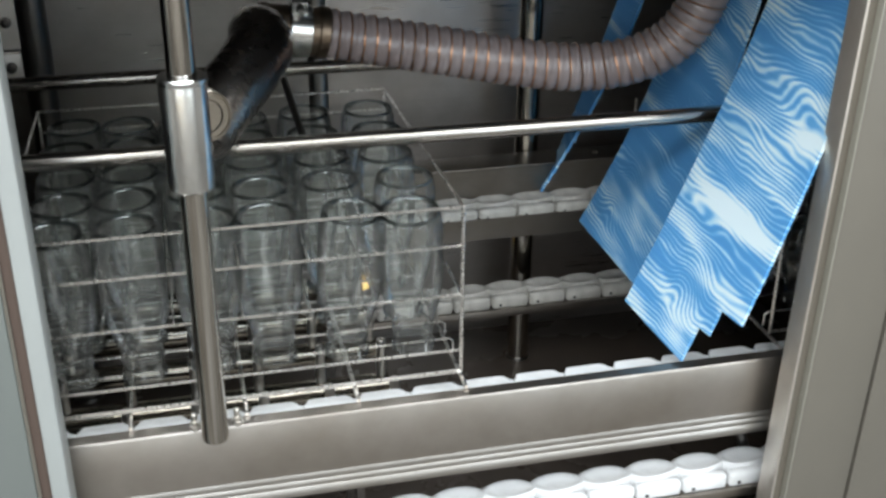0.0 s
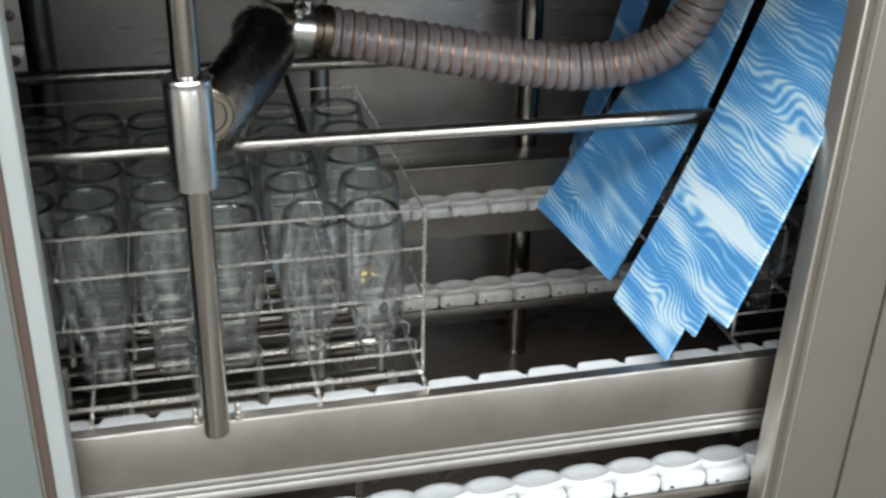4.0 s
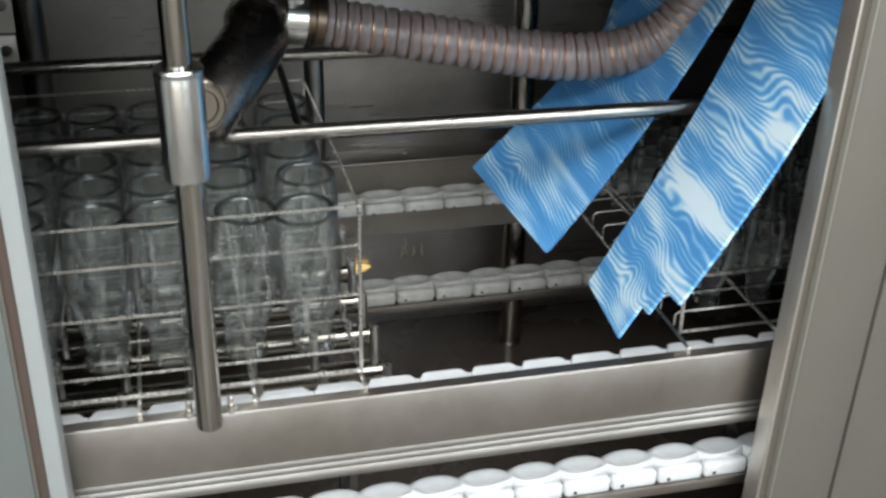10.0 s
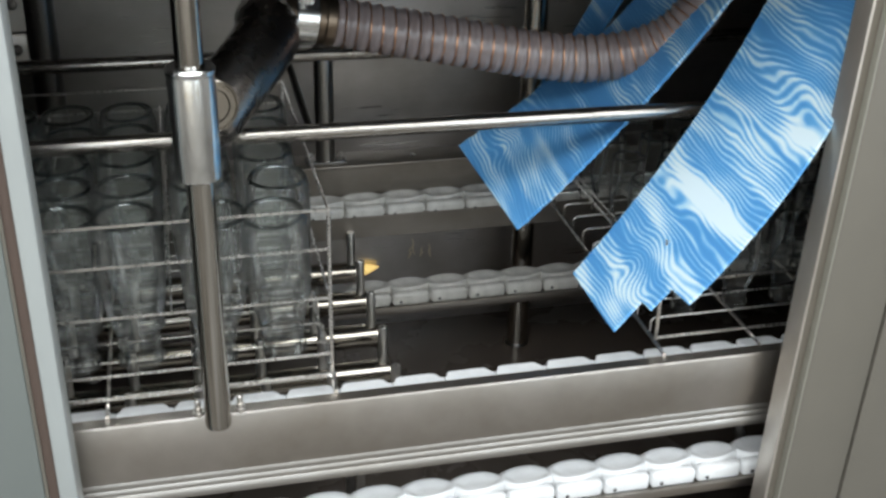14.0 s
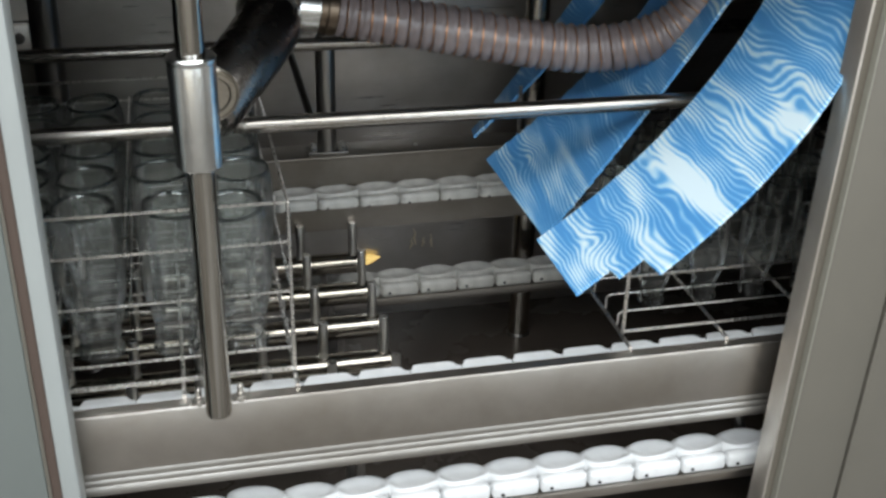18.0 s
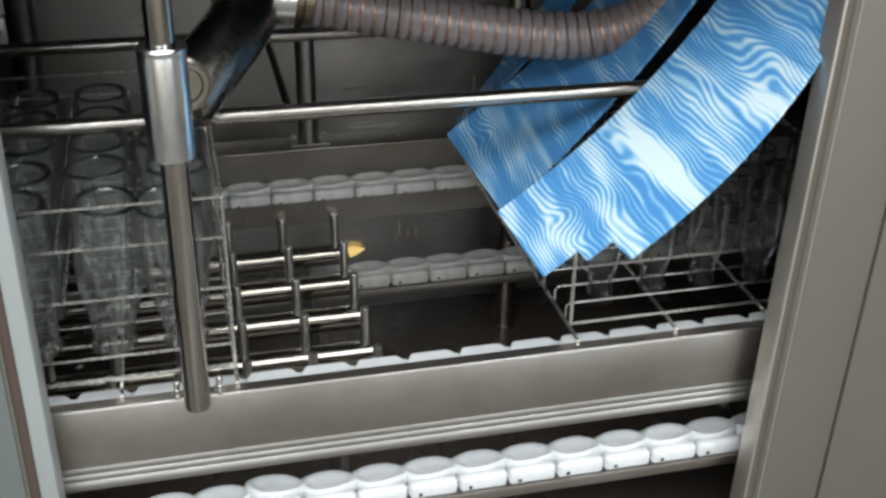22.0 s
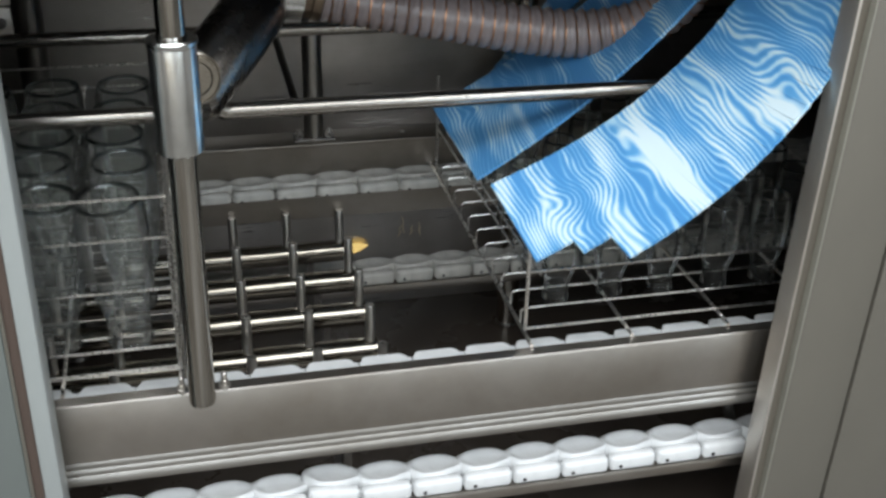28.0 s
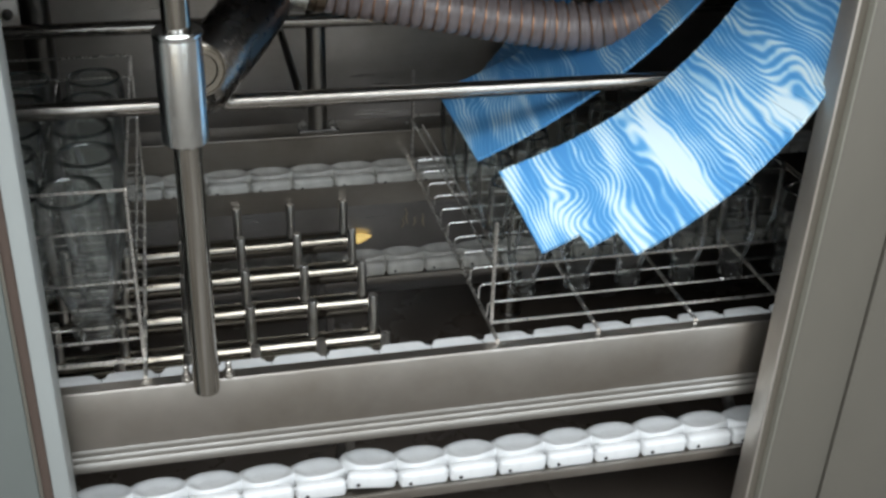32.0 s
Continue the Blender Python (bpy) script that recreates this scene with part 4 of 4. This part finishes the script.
def sag_curve(top, end, full, bend):
    """A hanging edge from top to end that sags until its length comes out; returns a function of the share of its run."""
    a, e = Vector(top), Vector(end)
    chord = e - a
    down = Vector((0.55, 0, -1.0))
    normal = (down - chord * down.dot(chord) / chord.length_squared).normalized()
    lo, hi = 0.0, 0.20
    length = chord.length * 1.001 + max(full - chord.length, 0.0) * bend

    def curve(s):
        c = a + chord * 0.45 + normal * s * 2
        return [a * (1 - f) ** 2 + c * 2 * f * (1 - f) + e * f * f for f in (k / 40 for k in range(41))]

    for _ in range(20):
        mid = (lo + hi) / 2
        p = curve(mid)
        if sum((q - w).length for q, w in zip(p, p[1:])) < length:
            lo = mid
        else:
            hi = mid
    p = curve(lo)
    run = [0.0]
    for q, w in zip(p, p[1:]):
        run.append(run[-1] + (w - q).length)

    def at(f):
        if f > 1:
            return p[40] + (p[40] - p[37]) * ((f - 1) * run[40] / max(run[40] - run[37], 1e-9))
        s = f * run[40]
        i = min(max(int(np.searchsorted(run, s)), 1), 40)
        return p[i - 1].lerp(p[i], (s - run[i - 1]) / max(run[i] - run[i - 1], 1e-9))

    return at


def bend_at(course, t):
    """The share of its spare length by which a strip has bent, from rows of seconds and share."""
    return float(np.interp(t, [r[0] for r in course], [r[1] for r in course]))


def strip_poses(y_front, width, length, front_length, rows, pieces, near, slack):
    """For each piece its rows for walk()."""
    out = [[] for _ in pieces]
    for t, *ends in rows:
        k = near[0] + (near[1] - near[0]) * min(max((t - 11.0) / 8.0, 0.0), 1.0)
        rear_end, front_end = [NEAR + (Vector(p) - NEAR) * k for p in ends]
        rear = sag_curve((HINGE[0], y_front + width, HINGE[1]), rear_end, length * 1.008, bend_at(slack[0], t))
        front = sag_curve((HINGE[0], y_front, HINGE[1]), front_end, front_length * 1.010, bend_at(slack[1], t))
        for k, (ob, v) in enumerate(pieces):
            e = length / SEGMENTS / 2
            b0, b1 = rear(max(v - e, 0) / length), rear((v + e) / length)
            f0, f1 = front(max(v - e, 0) / front_length), front((v + e) / front_length)
            B, F = (b0 + b1) / 2, (f0 + f1) / 2
            d = ((b1 - b0) + (f1 - f0)).normalized()
            u = F - B
            u = (u - d * u.dot(d)).normalized()
            n = u.cross(d)
            m = Matrix((u, d, n)).transposed().to_4x4()
            m.translation = (B + F) / 2 - u * width / 2 - d * v
            out[k].append((t, m))
    return out


def strip(y_front, width, length, front_length, rows, stepped, label, foam, near=(1.0, 1.0), slack=(((0, 0.3),), ((0, 0.3),))):
    t, pieces = curtain_strip(y_front, width, length, stepped, label, foam)
    STRIPS.append((pieces, strip_poses(y_front, width, length, front_length, rows, pieces, near, slack)))


strip(-0.020, 0.152, 0.394, 0.338, STRIP_FRONT, True, "wide blue and white marbled foam curtain strip with a stepped end", MARBLE, (0.982, 0.953), (((9, 0.0), (12, 0.12), (14, 0.22), (17, 0.42), (18, 0.60), (19, 0.42), (21, 0.28), (25, 0.50), (30, 1.0)), ((7, 0.0), (12, 0.22), (14, 0.38), (17, 0.45), (21, 0.4), (25, 0.65), (30, 1.0))))
strip(0.162, 0.158, 0.392, 0.392, STRIP_MIDDLE, False, "blue and white marbled foam curtain strip behind the pipe", MARBLE_REAR, (1.0, 1.0), (((0, 0.3), (14, 0.6), (32, 0.9)), ((0, 0.15), (14, 0.35), (17, 0.30), (17.6, 0.0), (18.1, 0.0), (18.8, 0.40), (32, 0.7))))
STRIP_REAR = []
for t, x, w in ((0, 0.675, 0.636), (1, 0.679, 0.640), (3, 0.692, 0.655), (5.5, 0.695, 0.655), (6, 0.691, 0.650), (7, 0.70, 0.662), (10, 0.69, 0.655), (13, 0.64, 0.615), (14.5, 0.59, 0.575), (16.5, 0.570, 0.560), (17.5, 0.570, 0.560), (18, 0.572, 0.562), (19, 0.57, 0.56), (22, 0.575, 0.565), (26, 0.57, 0.56), (29, 0.565, 0.555), (32, 0.56, 0.55)):
    w = x + (w - x) * 0.43
    STRIP_REAR.append((t, (x, 0.45, HINGE[1] - math.sqrt(0.398**2 - (HINGE[0] - x) ** 2)), (w, 0.40, HINGE[1] - math.sqrt(0.3847**2 - (HINGE[0] - w) ** 2))))
strip(0.40, 0.052, 0.39, 0.39, STRIP_REAR, False, "blue and white marbled foam curtain strip at the back", MARBLE_REAR)
cr = thing("curtain_bar", "steel bar from which the curtain strips hang", "bar")
part("bar", box(0.794, 0.806, -0.028, 0.56, 0.372, 0.392, 0.001), STEEL_RAIL, cr)

# ---------------------------------------------------------------- small things
# glowing spot for a warm reflection on the wall; no lamp stands here
amber_spot = thing("amber_reflection", "glowing amber spot in place of a warm reflection on the back wall", "lamp")
part("glow_spot", sweep([(-0.013, 0, -0.002), (-0.011, 0, -0.0015), (-0.004, 0, 0.0), (0.004, 0, 0.001), (0.010, 0, 0.0015)], 0, 16, radii=[0.0055, 0.0072, 0.0062, 0.0035, 0.0006]), AMBER, amber_spot, at=pose(0.467, 0.553, -0.175))
# pale tubes stand in for flickering reflections on the wet wall
wt = thing("painted_glints", "thin pale curls painted in for wet glints on the back wall", "water")
for x, z, h, bend in ((0.520, -0.168, 0.018, 0.004), (0.529, -0.163, 0.026, -0.003), (0.537, -0.166, 0.014, 0.003), (0.552, -0.168, 0.020, -0.002)):
    part("glint_curl", sweep([(x, 0.5592, z), (x + bend, 0.5588, z + h * 0.45), (x + bend * 0.4, 0.5588, z + h * 0.7), (x + bend * 1.3, 0.5592, z + h)], 0, 6, radii=[0.0009, 0.0019, 0.0012, 0.0006]), GLINT, wt)
br = thing("wall_bracket", "steel bracket plate with two bolts at the back", "bracket")
part("plate", box(-0.04, 0.0695, 0.472, 0.476, 0.205, 0.36, 0.001), STEEL_TRIM, br)
part("flange", box(-0.04, 0.0695, 0.462, 0.4715, 0.172, 0.204, 0.002), STEEL_TRIM, br, "folded lower edge of the bracket")
for x, y, z in ((0.058, 0.472, 0.236), (0.058, 0.462, 0.188)):
    part("bolt", lathe([(0.0, 0.007), (0.005, 0.006), (0.0065, 0.0)], 10), STEEL_DARK, br, at=pose(x, y, z, 90, 0, 0))
part("arm", box(-0.04, 0.0695, 0.4765, 0.56, 0.30, 0.304), STEEL_WALL, br)

# ---------------------------------------------------------------- what moves
TIMES = [0, 0.3] + [2.0 * k for k in range(1, 16)] + [31.7, 32.0]


def motions():
    for ob, x_west, m in RIDERS:
        walk(ob, [(t, pose(x_west - (0.0086 if x_west == RACK_A else 0.0085) * t, 0, 0) @ m) for t in TIMES])
    for ob, shift, y, z, direction in CHAINS:
        walk(ob, [(t, pose(shift + direction * SPEED * t, y, z)) for t in TIMES])
    for pieces, rows in STRIPS:
        for (ob, _), r in zip(pieces, rows):
            walk(ob, r)


motions()
